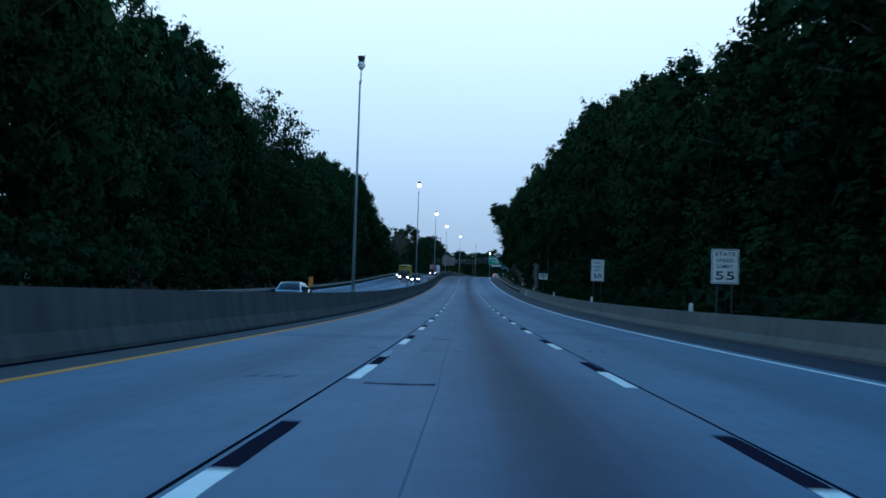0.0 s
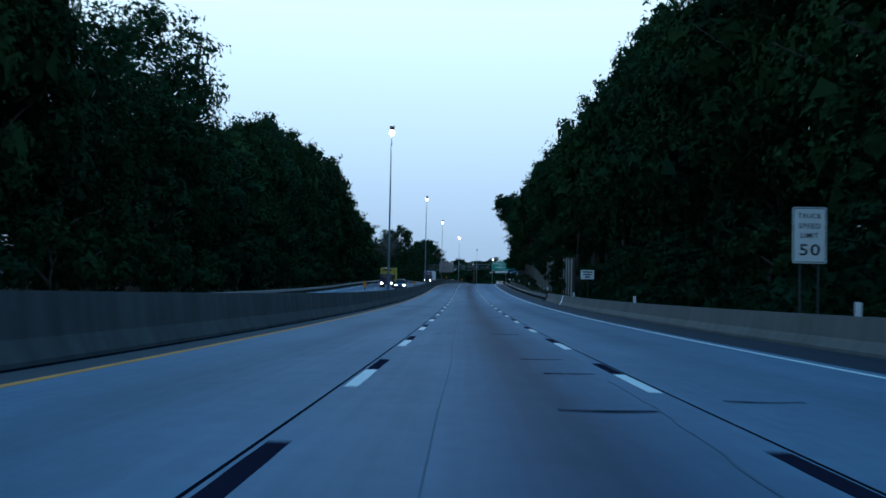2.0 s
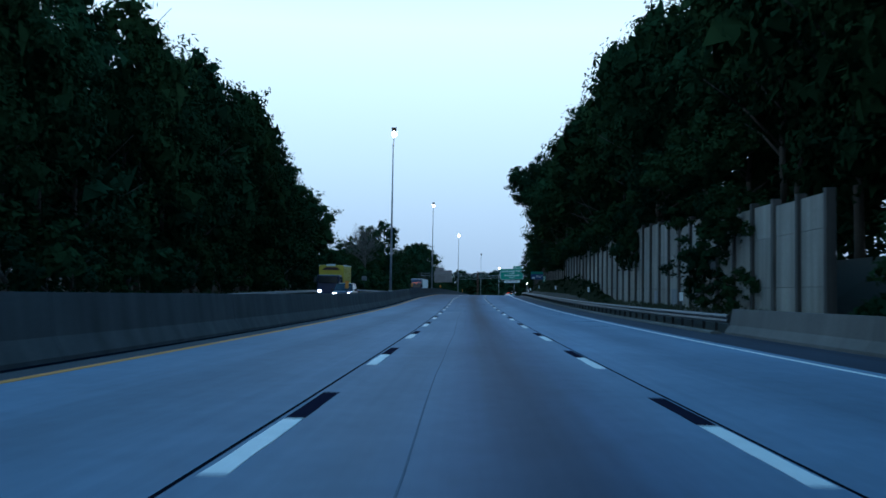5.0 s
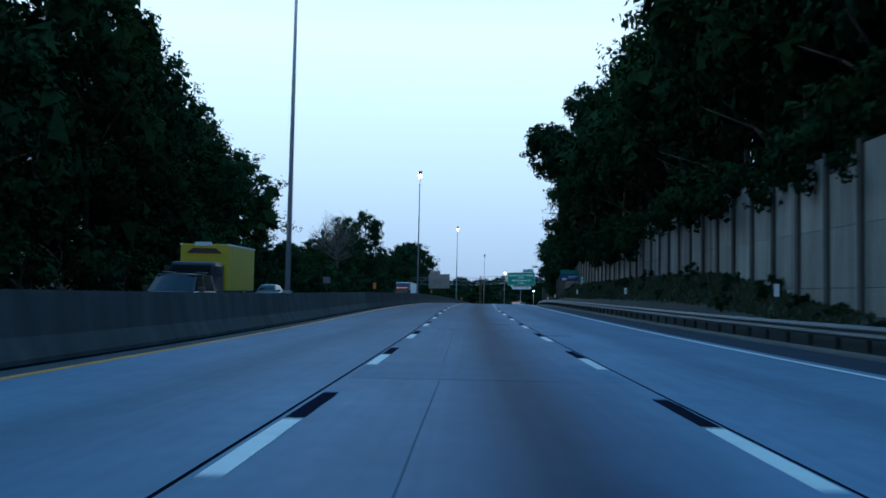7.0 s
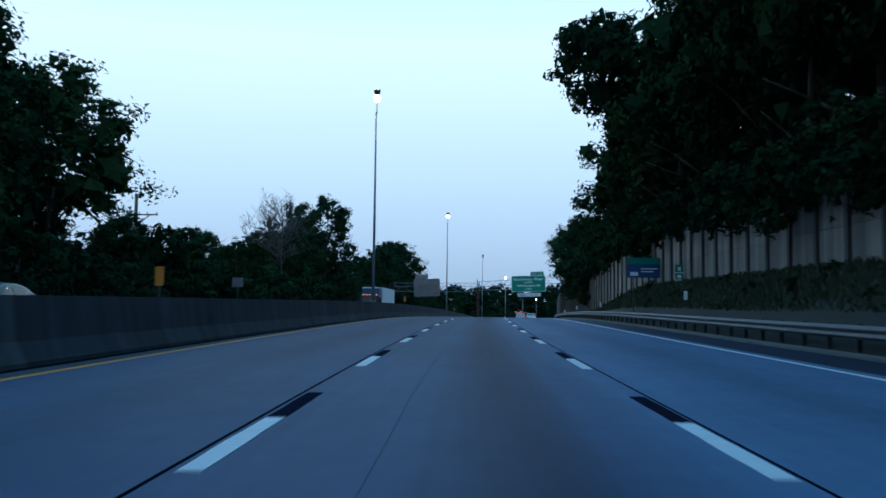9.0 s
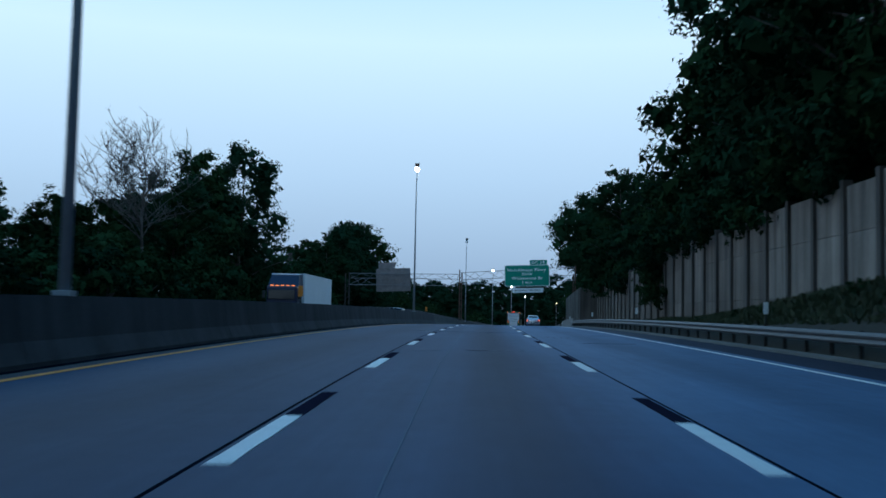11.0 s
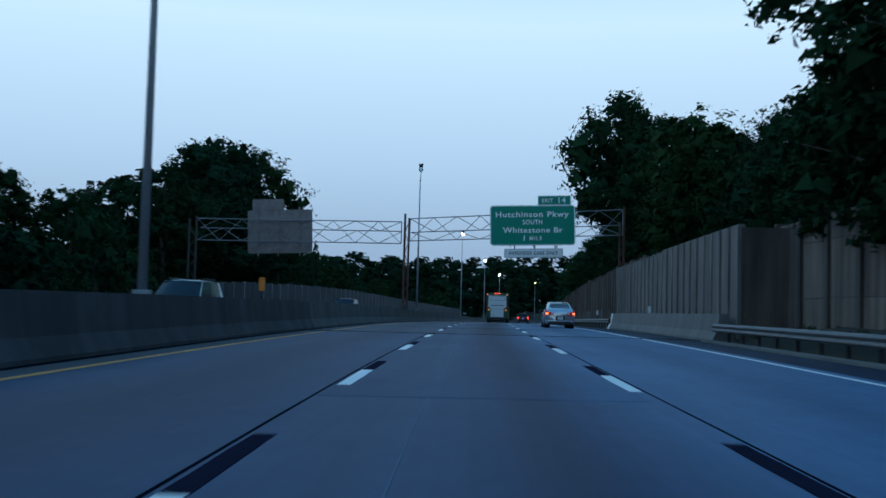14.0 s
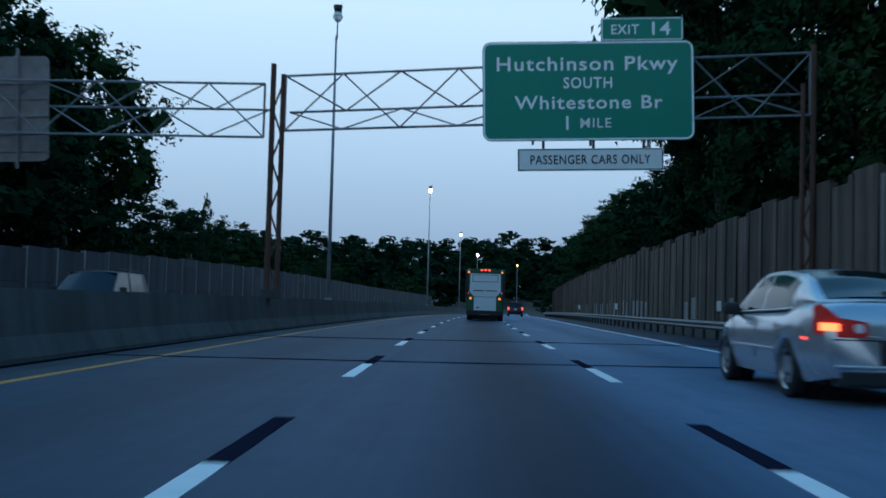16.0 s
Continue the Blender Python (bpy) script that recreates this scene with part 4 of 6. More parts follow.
while y < 484:
    tree(-35 + TREE_RND.uniform(-1, 1), y, float(np.interp(y, (298, 306, 340, 360, 371, 385, 395, 402, 425, 440, 455, 470, 484), (12, 7.5, 8, 8.5, 11, 15, 12, 7.5, 8.5, 11, 15, 16, 12))), SPARSE, "dark green tree deep in the roadside wood", "trees left of the road", 1.5)
    y += TREE_RND.uniform(6.5, 8.5)
# creepers and shrubs along the top of the panel wall
y = 172.0
while y < 345:
    low_by = float(np.interp(y, (170, 191, 193.5, 197.5, 200, 236, 241, 250, 258, 264, 280, 296, 300, 312, 318, 330, 345), (6.6, 6.4, 2.9, 2.9, 4.6, 4.5, 4.0, 3.4, 3.4, 4.1, 4.4, 4.0, 5.6, 4.0, 4.2, 3.9, 4.0)))
    size = TREE_RND.uniform(0.55, 0.95)
    creeper(13.3 + TREE_RND.uniform(-0.5, 0.4), y, size, low_by + TREE_RND.uniform(-0.3, 0.4))
    y += TREE_RND.uniform(1.3, 2.4)
for k in range(11):
    creeper(12.95 + TREE_RND.uniform(-0.15, 0.2), 193.4 + 0.5 * k, TREE_RND.uniform(0.38, 0.6), 2.7 + 0.42 * ((k * 5) % 8) + TREE_RND.uniform(-0.2, 0.2))
for k in range(16):
    creeper(12.95 + TREE_RND.uniform(-0.2, 0.2), 242.5 + 1.2 * k, TREE_RND.uniform(0.4, 0.65), 3.2 + 0.35 * ((k * 5) % 7) + TREE_RND.uniform(-0.2, 0.2))
y = 336.0
while y < 366:
    creeper(13.5 + TREE_RND.uniform(-0.3, 0.3), y, TREE_RND.uniform(0.35, 0.7), TREE_RND.uniform(3.3, 4.2))
    y += TREE_RND.uniform(1.5, 4.5)
# creepers that hang far down the face of the wall
for u, y0, y1, n, low, high, small, large in ((12.85, 166.2, 176.6, 16, 0.6, 4.8, 0.4, 0.6), (12.95, 352.5, 361.0, 9, 2.9, 4.2, 0.38, 0.55), (12.8, 335.5, 341.0, 12, 1.7, 4.7, 0.36, 0.55), (13.15, 362.0, 383.0, 15, 3.5, 4.0, 0.3, 0.48)):
    for k in range(n):
        creeper(u + HANG_RND.uniform(-0.12, 0.2), y0 + (y1 - y0) * (k + 0.5) / n, HANG_RND.uniform(small, large), low + (high - low) * ((k * 5) % 8) / 7 - 0.4 + HANG_RND.uniform(-0.2, 0.2))
# undergrowth deep in the wood, closing the gaps between the trunks
def undergrowth(u0, u1, y0, y1, high, count, seed):
    rng = np.random.default_rng(seed)
    u, y = rng.uniform(u0, u1, count), rng.uniform(y0, y1, count)
    z = high * rng.uniform(0, 1, count) ** 0.8 * (0.75 + 0.25 * np.sin(y * 0.31) + 0.2 * np.sin(y * 0.113 + 1))
    mid = np.array([tuple(at(a, b, ground_height(a, b) + c)) for a, b, c in zip(u, y, z)])
    t = rng.normal(size=(count, 3))
    t /= np.linalg.norm(t, axis=1)[:, None]
    s = np.cross(t, rng.normal(size=(count, 3)))
    s /= np.linalg.norm(s, axis=1)[:, None]
    ln = rng.uniform(0.5, 1.2, (count, 1))
    v = np.stack([mid - t * ln * 0.5, mid + s * ln * 0.4, mid + t * ln * 0.6], 1).reshape(-1, 3)
    me = bpy.data.meshes.new("undergrowth")
    me.from_pydata(v.tolist(), [], np.arange(count * 3).reshape(-1, 3).tolist())
    me.materials.append(M_LEAF[1])
    tagged(new("undergrowth", me), "dense dark undergrowth between the trunks", "undergrowth", kind="stuff")


undergrowth(20, 31, 0, 350, 8.0, 20000, 61)
undergrowth(-38, -30, 0, 300, 8.0, 15000, 62)
undergrowth(15.8, 20, 10, 156, 4.2, 9000, 63)
undergrowth(13.7, 17.2, 12, 157, 1.3, 9000, 64)
# far woods across the end of the valley
wood_v, wood_f, count = [], [], 0
for k in range(165):
    xx = -420 + (k % 55) * 15 + TREE_RND.uniform(-5, 5)
    yy = 780 + 50 * math.sin(k * 0.6) + TREE_RND.uniform(-30, 40) + abs(xx - 40) * 0.2 + 60 * (k // 55)
    s = TREE_RND.uniform(1.25, 1.45) * (1.0 + 0.14 * (k // 55))
    m = Matrix.LocRotScale((xx, yy, along(ROAD_Z, 700) - 1), Euler((0, 0, k)), (s * 1.6, s * 1.6, s))
    me = FAR[TREE_RND.randrange(3)][1]
    v = np.empty(len(me.vertices) * 3)
    me.vertices.foreach_get("co", v)
    v = v.reshape(-1, 3) @ np.array(m.to_3x3()).T + np.array(m.translation)
    wood_v.append(v)
    loop = np.empty(len(me.loops), dtype=np.int32)
    me.loops.foreach_get("vertex_index", loop)
    wood_f.append(loop.reshape(-1, 3) + count)
    count += len(v)
me = bpy.data.meshes.new("far_woods")
me.from_pydata(np.concatenate(wood_v).tolist(), [], np.concatenate(wood_f).tolist())
me.materials.append(M_LEAF[1])
tagged(new("far_woods", me), "distant dark woods on the far rise", "woods", kind="stuff")

# ---- street lamps in the median ----
def lamp_post(y, lit, height=13.95, u=-5.25, lens=M_LAMP):
    base = new("street_lamp")
    base.matrix_basis = stand(u, y, 1.08, lean=False)
    bm = B()
    tube(bm, (0, 0, -0.05), (0, 0, height - 1.3), 0.105, 0.048, 12)
    part("pole", bm, M_STEEL_DULL, base, smooth=True)
    bm = B()
    box(bm, (0, 0, 0.04), (0.32, 0.32, 0.1), 0.015)
    part("base_plate", bm, M_STEEL_DULL, base)
    bm = B()
    tube(bm, (0, 0, height - 1.35), (0.04, 0, height - 1.15), 0.075, 0.06, 8)
    tube(bm, (0.04, 0, height - 1.2), (0.05, 0, height - 0.5), 0.035, 0.035, 8)
    part("neck", bm, M_STEEL_DULL, base)
    bm = B()
    tube(bm, (0.05, 0, height - 0.05), (0.05, 0, height + 0.08), 0.2, 0.14, 12)
    tube(bm, (0.05, 0, height + 0.08), (0.05, 0, height + 0.3), 0.2, 0.22, 12)
    tube(bm, (0.2, 0, height + 0.25), (0.24, 0, height + 0.42), 0.03, 0.02, 6)
    part("housing", bm, M_RUST if lit else M_TRIM, base)
    bm = B()
    tube(bm, (0.05, 0, height - 0.5), (0.05, 0, height - 0.28), 0.1, 0.25, 14)
    tube(bm, (0.05, 0, height - 0.28), (0.05, 0, height - 0.05), 0.25, 0.18, 14)
    part("lens", bm, lens if lit else M_SIGN_WHITE, base, "glowing warm lamp lens" if lit else "unlit lamp lens", smooth=True)
    tagged(base, "tall steel street lamp on the median barrier, " + ("lit" if lit else "unlit"), "street lamp", "street lamps in the median")


for yy, lit in ((60.0, False), (137.3, True), (212.7, True), (291.8, True), (369.9, True), (445.1, False), (515.7, True), (583.0, True), (648.0, True)):
    lamp_post(yy, lit, u={212.7: -5.1, 369.9: -5.5}.get(yy, -5.25))


M_LAMP_FAR = glow("amber_lamp_lit", (1.0, 0.62, 0.2), 9.0)
lamp_post(712.0, True, 14.4, 4.3, M_LAMP_FAR)


# ---- lettering ----
def letters(body):
    """A flat mesh of a word in the built-in font, 1 high and 1 wide per unit box."""
    cu = bpy.data.curves.new("word", "FONT")
    cu.body, cu.extrude, cu.resolution_u = body, 0.0, 3
    cu.offset, cu.space_character = (0.014 if body != "MILE" else 0.002), 1.12
    ob = bpy.data.objects.new("word", cu)
    scene.collection.objects.link(ob)
    me = bpy.data.meshes.new_from_object(ob)
    bpy.data.objects.remove(ob)
    xs, zs = [v.co.x for v in me.vertices], [v.co.y for v in me.vertices]
    return me, min(xs), max(xs), min(zs), max(zs)



def word(body, x0, x1, z0, cap, parent, mat, name="lettering", y=-0.012):
    """Words set between x0 and x1 with their base line at z0 and capitals cap high, on a face that looks along -y."""
    me, a, b, lo, hi = letters(body)
    h = letters("H")
    sz = cap / (h[4] - h[3])
    sx = (x1 - x0) / (b - a) if x1 else sz
    for v in me.vertices:
        v.co = (x0 + (v.co.x - a) * sx, y, z0 + (v.co.y - h[3]) * sz)
    me.materials.clear()
    me.materials.append(mat)
    return part(name, me, None, parent, 'lettering "%s"' % body)


def bar(x0, x1, z0, z1, parent, mat, y=-0.010, name="text_bar"):
    bm = B()
    box(bm, ((x0 + x1) / 2, y, (z0 + z1) / 2), (x1 - x0, 0.006, z1 - z0))
    return part(name, bm, mat, parent)


def plate(bm, x0, x1, z0, z1, r, thick=0.03, y=0.0):
    """A flat plate with rounded corners, facing -y."""
    pts = []
    for cx, cz, a0 in ((x1 - r, z1 - r, 0), (x0 + r, z1 - r, 90), (x0 + r, z0 + r, 180), (x1 - r, z0 + r, 270)):
        for k in range(5):
            a = radians(a0 + 22.5 * k)
            pts.append((cx + r * math.cos(a), cz + r * math.sin(a)))
    front = [bm.verts.new((x, y - thick / 2, z)) for x, z in pts]
    rear = [bm.verts.new((x, y + thick / 2, z)) for x, z in pts]
    bm.faces.new(front), bm.faces.new(rear[::-1])
    n = len(pts)
    for i in range(n):
        bm.faces.new((front[i], rear[i], rear[(i + 1) % n], front[(i + 1) % n]))
    bmesh.ops.recalc_face_normals(bm, faces=bm.faces)
    return bm


def rim_plate(bm, x0, x1, z0, z1, r, w, y):
    """A narrow raised border round a plate."""
    def ring(d):
        out = []
        for cx, cz, a0 in ((x1 - r, z1 - r, 0), (x0 + r, z1 - r, 90), (x0 + r, z0 + r, 180), (x1 - r, z0 + r, 270)):
            for k in range(5):
                a = radians(a0 + 22.5 * k)
                out.append((cx + (r - d) * math.cos(a), cz + (r - d) * math.sin(a)))
        return out
    o, i = ring(0), ring(w)
    vo, vi = [bm.verts.new((x, y, z)) for x, z in o], [bm.verts.new((x, y, z)) for x, z in i]
    n = len(o)
    for k in range(n):
        bm.faces.new((vo[k], vo[(k + 1) % n], vi[(k + 1) % n], vi[k]))
    return bm


# ---- sign gantry ----
def gantry():
    GY = 430.0
    base = new("sign_gantry")
    base.matrix_basis = stand(0, GY, 0, lean=False)

    def top(u):
        return 8.80 + 0.0655 * u if u > -5 else 8.22 + 0.005 * (u + 5)

    def low(u):
        return 6.72 + 0.0655 * u + 0.014 * max(0.0, 12.5 - u) if u > -5 else 6.42 + 0.005 * (u + 5)

    def span(u0, u1, sag, n):
        """A three-chord truss: each of its faces has one zigzag of braces. sag is the rear chord's share of the depth."""
        def mid(u):
            return top(u) + (low(u) - top(u)) * sag
        us = [u1 + (u0 - u1) * i / n for i in range(n + 1)] if u1 < 0 else [u0 + (u1 - u0) * i / n for i in range(n + 1)]
        for f, dy, lab in ((top, 0.0, "top_chord"), (mid, 0.9, "rear_chord"), (low, 0.0, "bottom_chord")):
            bm = B()
            tube(bm, (u0, dy, f(u0)), (u1, dy, f(u1)), 0.042, 0.042, 8)
            part(lab, bm, M_TRUSS, base)
        for i in range(n):
            x, z = us[i], us[i + 1]
            t0, t1 = (x, 0, top(x)), (z, 0, top(z))
            m0, m1 = (x, 0.9, mid(x)), (z, 0.9, mid(z))
            l0, l1 = (x, 0, low(x)), (z, 0, low(z))
            even = i % 2 == 0
            for p, q in ((l0, t1) if even else (t0, l1), (t0, m1) if even else (m0, t1), (m0, l1) if even else (l0, m1)):
                bm = B()
                tube(bm, p, q, 0.03, 0.03, 6)
                part("brace", bm, M_TRUSS, base)
        for u in (u0, u1):
            bm = B()
            tube(bm, (u, 0, low(u)), (u, 0, top(u)), 0.04, 0.04, 6)
            part("end_strut", bm, M_TRUSS, base)

    span(-22.55, -5.4, 0.4, 9)
    span(-4.7, 12.7, 0.58, 9)
    for u, h, r, mat in ((-5.12, 8.9, 0.1, M_RUST), (-4.78, 8.55, 0.09, M_RUST), (12.82, 9.9, 0.1, M_RUST), (12.48, 8.6, 0.085, M_RUST), (-22.6, 8.3, 0.11, M_POST), (-23.2, 8.1, 0.1, M_POST)):
        bm = B()
        tube(bm, (u, 0.0, 1.25 if -6 < u < -4 else 0.0), (u, 0.0, h), r, r * 0.92, 12)
        part("post", bm, mat, base, "rust-stained steel post" if mat is M_RUST else "")
    for u0, u1, h in ((-5.1, -4.8, 7.4), (12.48, 12.82, 7.0), (-23.2, -22.6, 6.6)):
        z, k = 1.4, 0
        while z < h:
            bm = B()
            tube(bm, (u0 if k % 2 else u1, 0, z), (u1 if k % 2 else u0, 0, z + 0.85), 0.035, 0.035, 6)
            part("post_brace", bm, M_RUST if u0 > -20 else M_POST, base)
            z += 0.85
            k += 1
    bm = B()
    box(bm, (-4.95, 0, 1.2), (0.62, 0.5, 0.3), 0.03)
    part("footing", bm, M_BARRIER, base)
    # walkway hangers behind the green sign
    for u in (3.6, 5.5, 7.4):
        bm = B()
        box(bm, (u, -0.12, 8.0), (0.08, 0.1, 3.3), 0.005)
        part("hanger", bm, M_TRUSS, base)
    tagged(base, "steel truss sign gantry on rust-stained posts across the motorway", "gantry")
    lean = pose(0, 0, 0, 0, -1.8, 0)

    def hung(name, u, dz, label, category="sign"):
        ob = new(name)
        ob.matrix_basis = base.matrix_basis @ Matrix.Translation((u, -0.24, dz)) @ lean
        return tagged(ob, label, category)

    # green guide sign; local x runs over its width, z up from its lower edge
    W_, H_ = 6.95, 3.3
    g = hung("guide_sign", 1.95, 6.40, "green motorway guide sign with white lettering")
    part("panel", plate(B(), 0, W_, 0, H_, 0.28, 0.05), M_SIGN_GREEN, g)
    part("border", rim_plate(B(), 0.02, W_ - 0.02, 0.02, H_ - 0.02, 0.26, 0.06, -0.03), M_SIGN_LETTER, g, "white border")
    k, kz_ = W_ / 370.0, H_ / 173.0
    for body, x0, x1, yb, cap in (("Hutchinson Pkwy", 883, 1200, 126, 24), ("SOUTH", 1000, 1085, 157, 19), ("Whitestone Br", 914, 1173, 193, 23), ("1", 1004, None, 229, 24), ("MILE", 1029, 1083, 226, 17)):
        word(body, (x0 - 858) * k, (x1 - 858) * k if x1 else None, H_ - (yb - 75) * kz_, cap * kz_, g, M_SIGN_LETTER, y=-0.034)
    e = hung("exit_sign", 1.95 + 203 * k, 6.40 + H_ + 0.12, "small green exit number sign with white lettering")
    part("panel", plate(B(), 0, 2.7, 0, 0.78, 0.08, 0.05), M_SIGN_GREEN, e)
    part("border", rim_plate(B(), 0.02, 2.68, 0.02, 0.76, 0.07, 0.035, -0.03), M_SIGN_LETTER, e, "white border")
    word("EXIT", 0.34, 1.25, 0.22, 0.32, e, M_SIGN_LETTER, y=-0.034)
    word("14", 1.68, 2.28, 0.18, 0.44, e, M_SIGN_LETTER, y=-0.034)
    q = hung("restriction_sign", 3.12, 5.44, "white restriction sign with black lettering below the guide sign")
    part("panel", plate(B(), 0, 4.78, 0, 0.74, 0.02, 0.04), M_SIGN_WHITE, q)
    part("border", rim_plate(B(), 0.02, 4.76, 0.02, 0.72, 0.02, 0.03, -0.024), M_SIGN_BLACK, q, "black border")
    word("PASSENGER CARS ONLY", 0.42, 4.36, 0.22, 0.30, q, M_SIGN_BLACK, y=-0.028)
    for x in (0.85, 2.5, 4.15):
        bm = B()
        box(bm, (x, 0.045, 0.55), (0.09, 0.05, 1.08), 0.005)
        part("bracket", bm, M_TRIM, q)
    # rear of the sign for the oncoming traffic
    r = new("guide_sign")
    r.matrix_basis = base.matrix_basis @ Matrix.Translation((-18.3, 0.5, 5.3)) @ pose(0, 0, 0, 0, -2.2, 0)
    w2, h2 = 5.45, 3.62
    part("panel", plate(B(), 0, w2, 0, h2, 0.2, 0.04), M_SIGN_BACK, r)
    part("exit_panel", plate(B(), 0.4, 3.05, h2 + 0.02, h2 + 0.92, 0.08, 0.04), M_SIGN_BACK, r)
    for z in (0.35, 0.95, 1.55, 2.15, 2.7):
        bm = B()
        box(bm, (w2 / 2, -0.05, z), (w2 - 0.1, 0.06, 0.07), 0.004)
        part("stiffener", bm, M_SIGN_BACK, r)
    for x in (0.9, 2.6, 4.4):
        bm = B()
        box(bm, (x, -0.1, h2 / 2), (0.09, 0.08, h2 + 0.5), 0.004)
        part("hanger", bm, M_SIGN_BACK, r)
    tagged(r, "bare grey metal rear of a large road sign", "sign")


gantry()


# ---- roadside signs ----
def speed_sign(u, y, dz, w, h, rows, label):
    s = new("speed_sign")
    s.matrix_basis = stand(u, y, dz, lean=False)
    part("panel", plate(B(), -w / 2, w / 2, 0, h, 0.06, 0.02), M_SIGN_WHITE, s)
    part("border", rim_plate(B(), -w / 2 + 0.03, w / 2 - 0.03, 0.03, h - 0.03, 0.05, 0.025, -0.013), M_SIGN_BLACK, s, "black border")
    for body, f0, f1, zb, cap in rows:
        word(body, (f0 - 0.5) * w, (f1 - 0.5) * w, zb * h, cap * h, s, M_SIGN_BLACK, y=-0.014)
    for x in (-w * 0.27, w * 0.27):
        bm = B()
        box(bm, (x, 0.04, (h * 0.9 - dz - 0.4) / 2), (0.06, 0.05, h * 0.9 + dz + 0.4), 0.005)
        part("post", bm, M_POST_DARK, s)
    tagged(s, label, "sign", "speed limit signs")


speed_sign(12.3, 41.7, 2.0, 1.16, 1.46, (("STATE", 0.14, 0.86, 0.80, 0.11), ("SPEED", 0.18, 0.82, 0.62, 0.10), ("LIMIT", 0.22, 0.78, 0.45, 0.10), ("55", 0.16, 0.84, 0.12, 0.24)), "white speed limit sign with black lettering on two posts")
speed_sign(12.5, 83.0, 2.38, 1.1, 1.82, (("TRUCK", 0.16, 0.84, 0.80, 0.09), ("SPEED", 0.18, 0.82, 0.62, 0.09), ("LIMIT", 0.24, 0.76, 0.45, 0.09), ("50", 0.20, 0.80, 0.14, 0.20)), "white truck speed limit sign with black lettering on two posts")


def info_sign(u, y, dz, w, h, name, mat, label, bars, posts, category="sign"):
    s = new(name)
    s.matrix_basis = stand(u, y, dz, lean=False)
    part("panel", plate(B(), -w / 2, w / 2, 0, h, 0.05, 0.02), mat, s)
    for f0, f1, g0, g1, m in bars:
        bar((f0 - 0.5) * w, (f1 - 0.5) * w, g0 * h, g1 * h, s, m, y=-0.013)
    for x in posts:
        bm = B()
        box(bm, (x * w, 0.04, (h * 0.8 - dz) / 2 - 0.2), (0.07, 0.05, h * 0.8 + dz + 0.4), 0.005)
        part("post", bm, M_POST_DARK, s)
    return tagged(s, label, category)


info_sign(12.75, 143.5, 2.38, 1.25, 0.86, "info_sign", M_SIGN_WHITE, "small white information sign with faded lettering on a post", ((0.12, 0.88, 0.72, 0.84, M_SIGN_BLACK), (0.18, 0.82, 0.46, 0.58, M_SIGN_BLACK), (0.34, 0.66, 0.18, 0.32, M_SIGN_BLACK)), (0.05,))
info_sign(12.0, 287.0, 2.75, 2.05, 1.25, "info_sign", M_SIGN_BLUE, "dark blue information sign with a green head on two posts", ((0.0, 1.0, 0.68, 0.98, M_SIGN_GREEN), (0.1, 0.34, 0.1, 0.28, M_SIGN_LETTER), (0.42, 0.92, 0.42, 0.47, M_SIGN_LETTER), (0.42, 0.8, 0.28, 0.33, M_SIGN_LETTER)), (-0.3, 0.3))
info_sign(12.75, 279.4, 2.0, 0.42, 1.25, "marker_sign", M_SIGN_GREEN, "narrow green distance marker with three plates on a post", ((0.3, 0.7, 0.74, 0.9, M_SIGN_LETTER), (0.0, 1.0, 0.64, 0.67, M_SIGN_LETTER), (0.25, 0.75, 0.42, 0.56, M_SIGN_LETTER), (0.0, 1.0, 0.33, 0.36, M_SIGN_LETTER), (0.3, 0.7, 0.1, 0.25, M_SIGN_LETTER)), (0.0,))
info_sign(-19.0, 310.0, 2.35, 0.95, 0.8, "traffic_sign", M_SIGN_BACK, "bare grey rear of a small sign on a post", (), (0.0,))


def delineator(u, y, dz, panel_mat, name, w, h, post_h, label, group):
    s = new(name)
    s.matrix_basis = stand(u, y, dz, lean=False)
    bm = B()
    box(bm, (0, 0, post_h / 2), (0.06, 0.03, post_h), 0.004)
    part("post", bm, M_POST_DARK, s)
    part("reflector", plate(B(), -w / 2, w / 2, post_h - 0.05, post_h + h, 0.03, 0.03, -0.03), panel_mat, s)
    tagged(s, label, "delineator", group)


for yy in (43.5, 117.2, 182.5, 248.0, 314.2, 380.4):
    delineator(-5.25, yy, 1.07, M_ORANGE, "median_delineator", 0.19, 0.38, 0.32, "orange plastic delineator on the median barrier", "orange delineators")
for yy, uu in ((42.1, 11.0), (75.5, 11.1), (108.4, 11.2), (141.2, 11.25), (172.9, 11.5), (208.4, 11.5), (239.9, 11.6), (272.0, 11.6), (308.6, 11.6), (338.9, 11.7), (370.5, 11.6), (403.5, 11.12), (435.2, 11.5), (465.0, 11.5), (495.0, 11.5)):
    gh = ground_height(uu, yy)
    lift = 0.3 if 200 < yy < 300 else -0.25 if yy < 150 else 0.0
    delineator(uu, yy, gh + lift, M_SIGN_WHITE, "roadside_delineator", 0.17, 0.36, 1.05 - gh, "white reflector plate on a short roadside post", "white delineators")


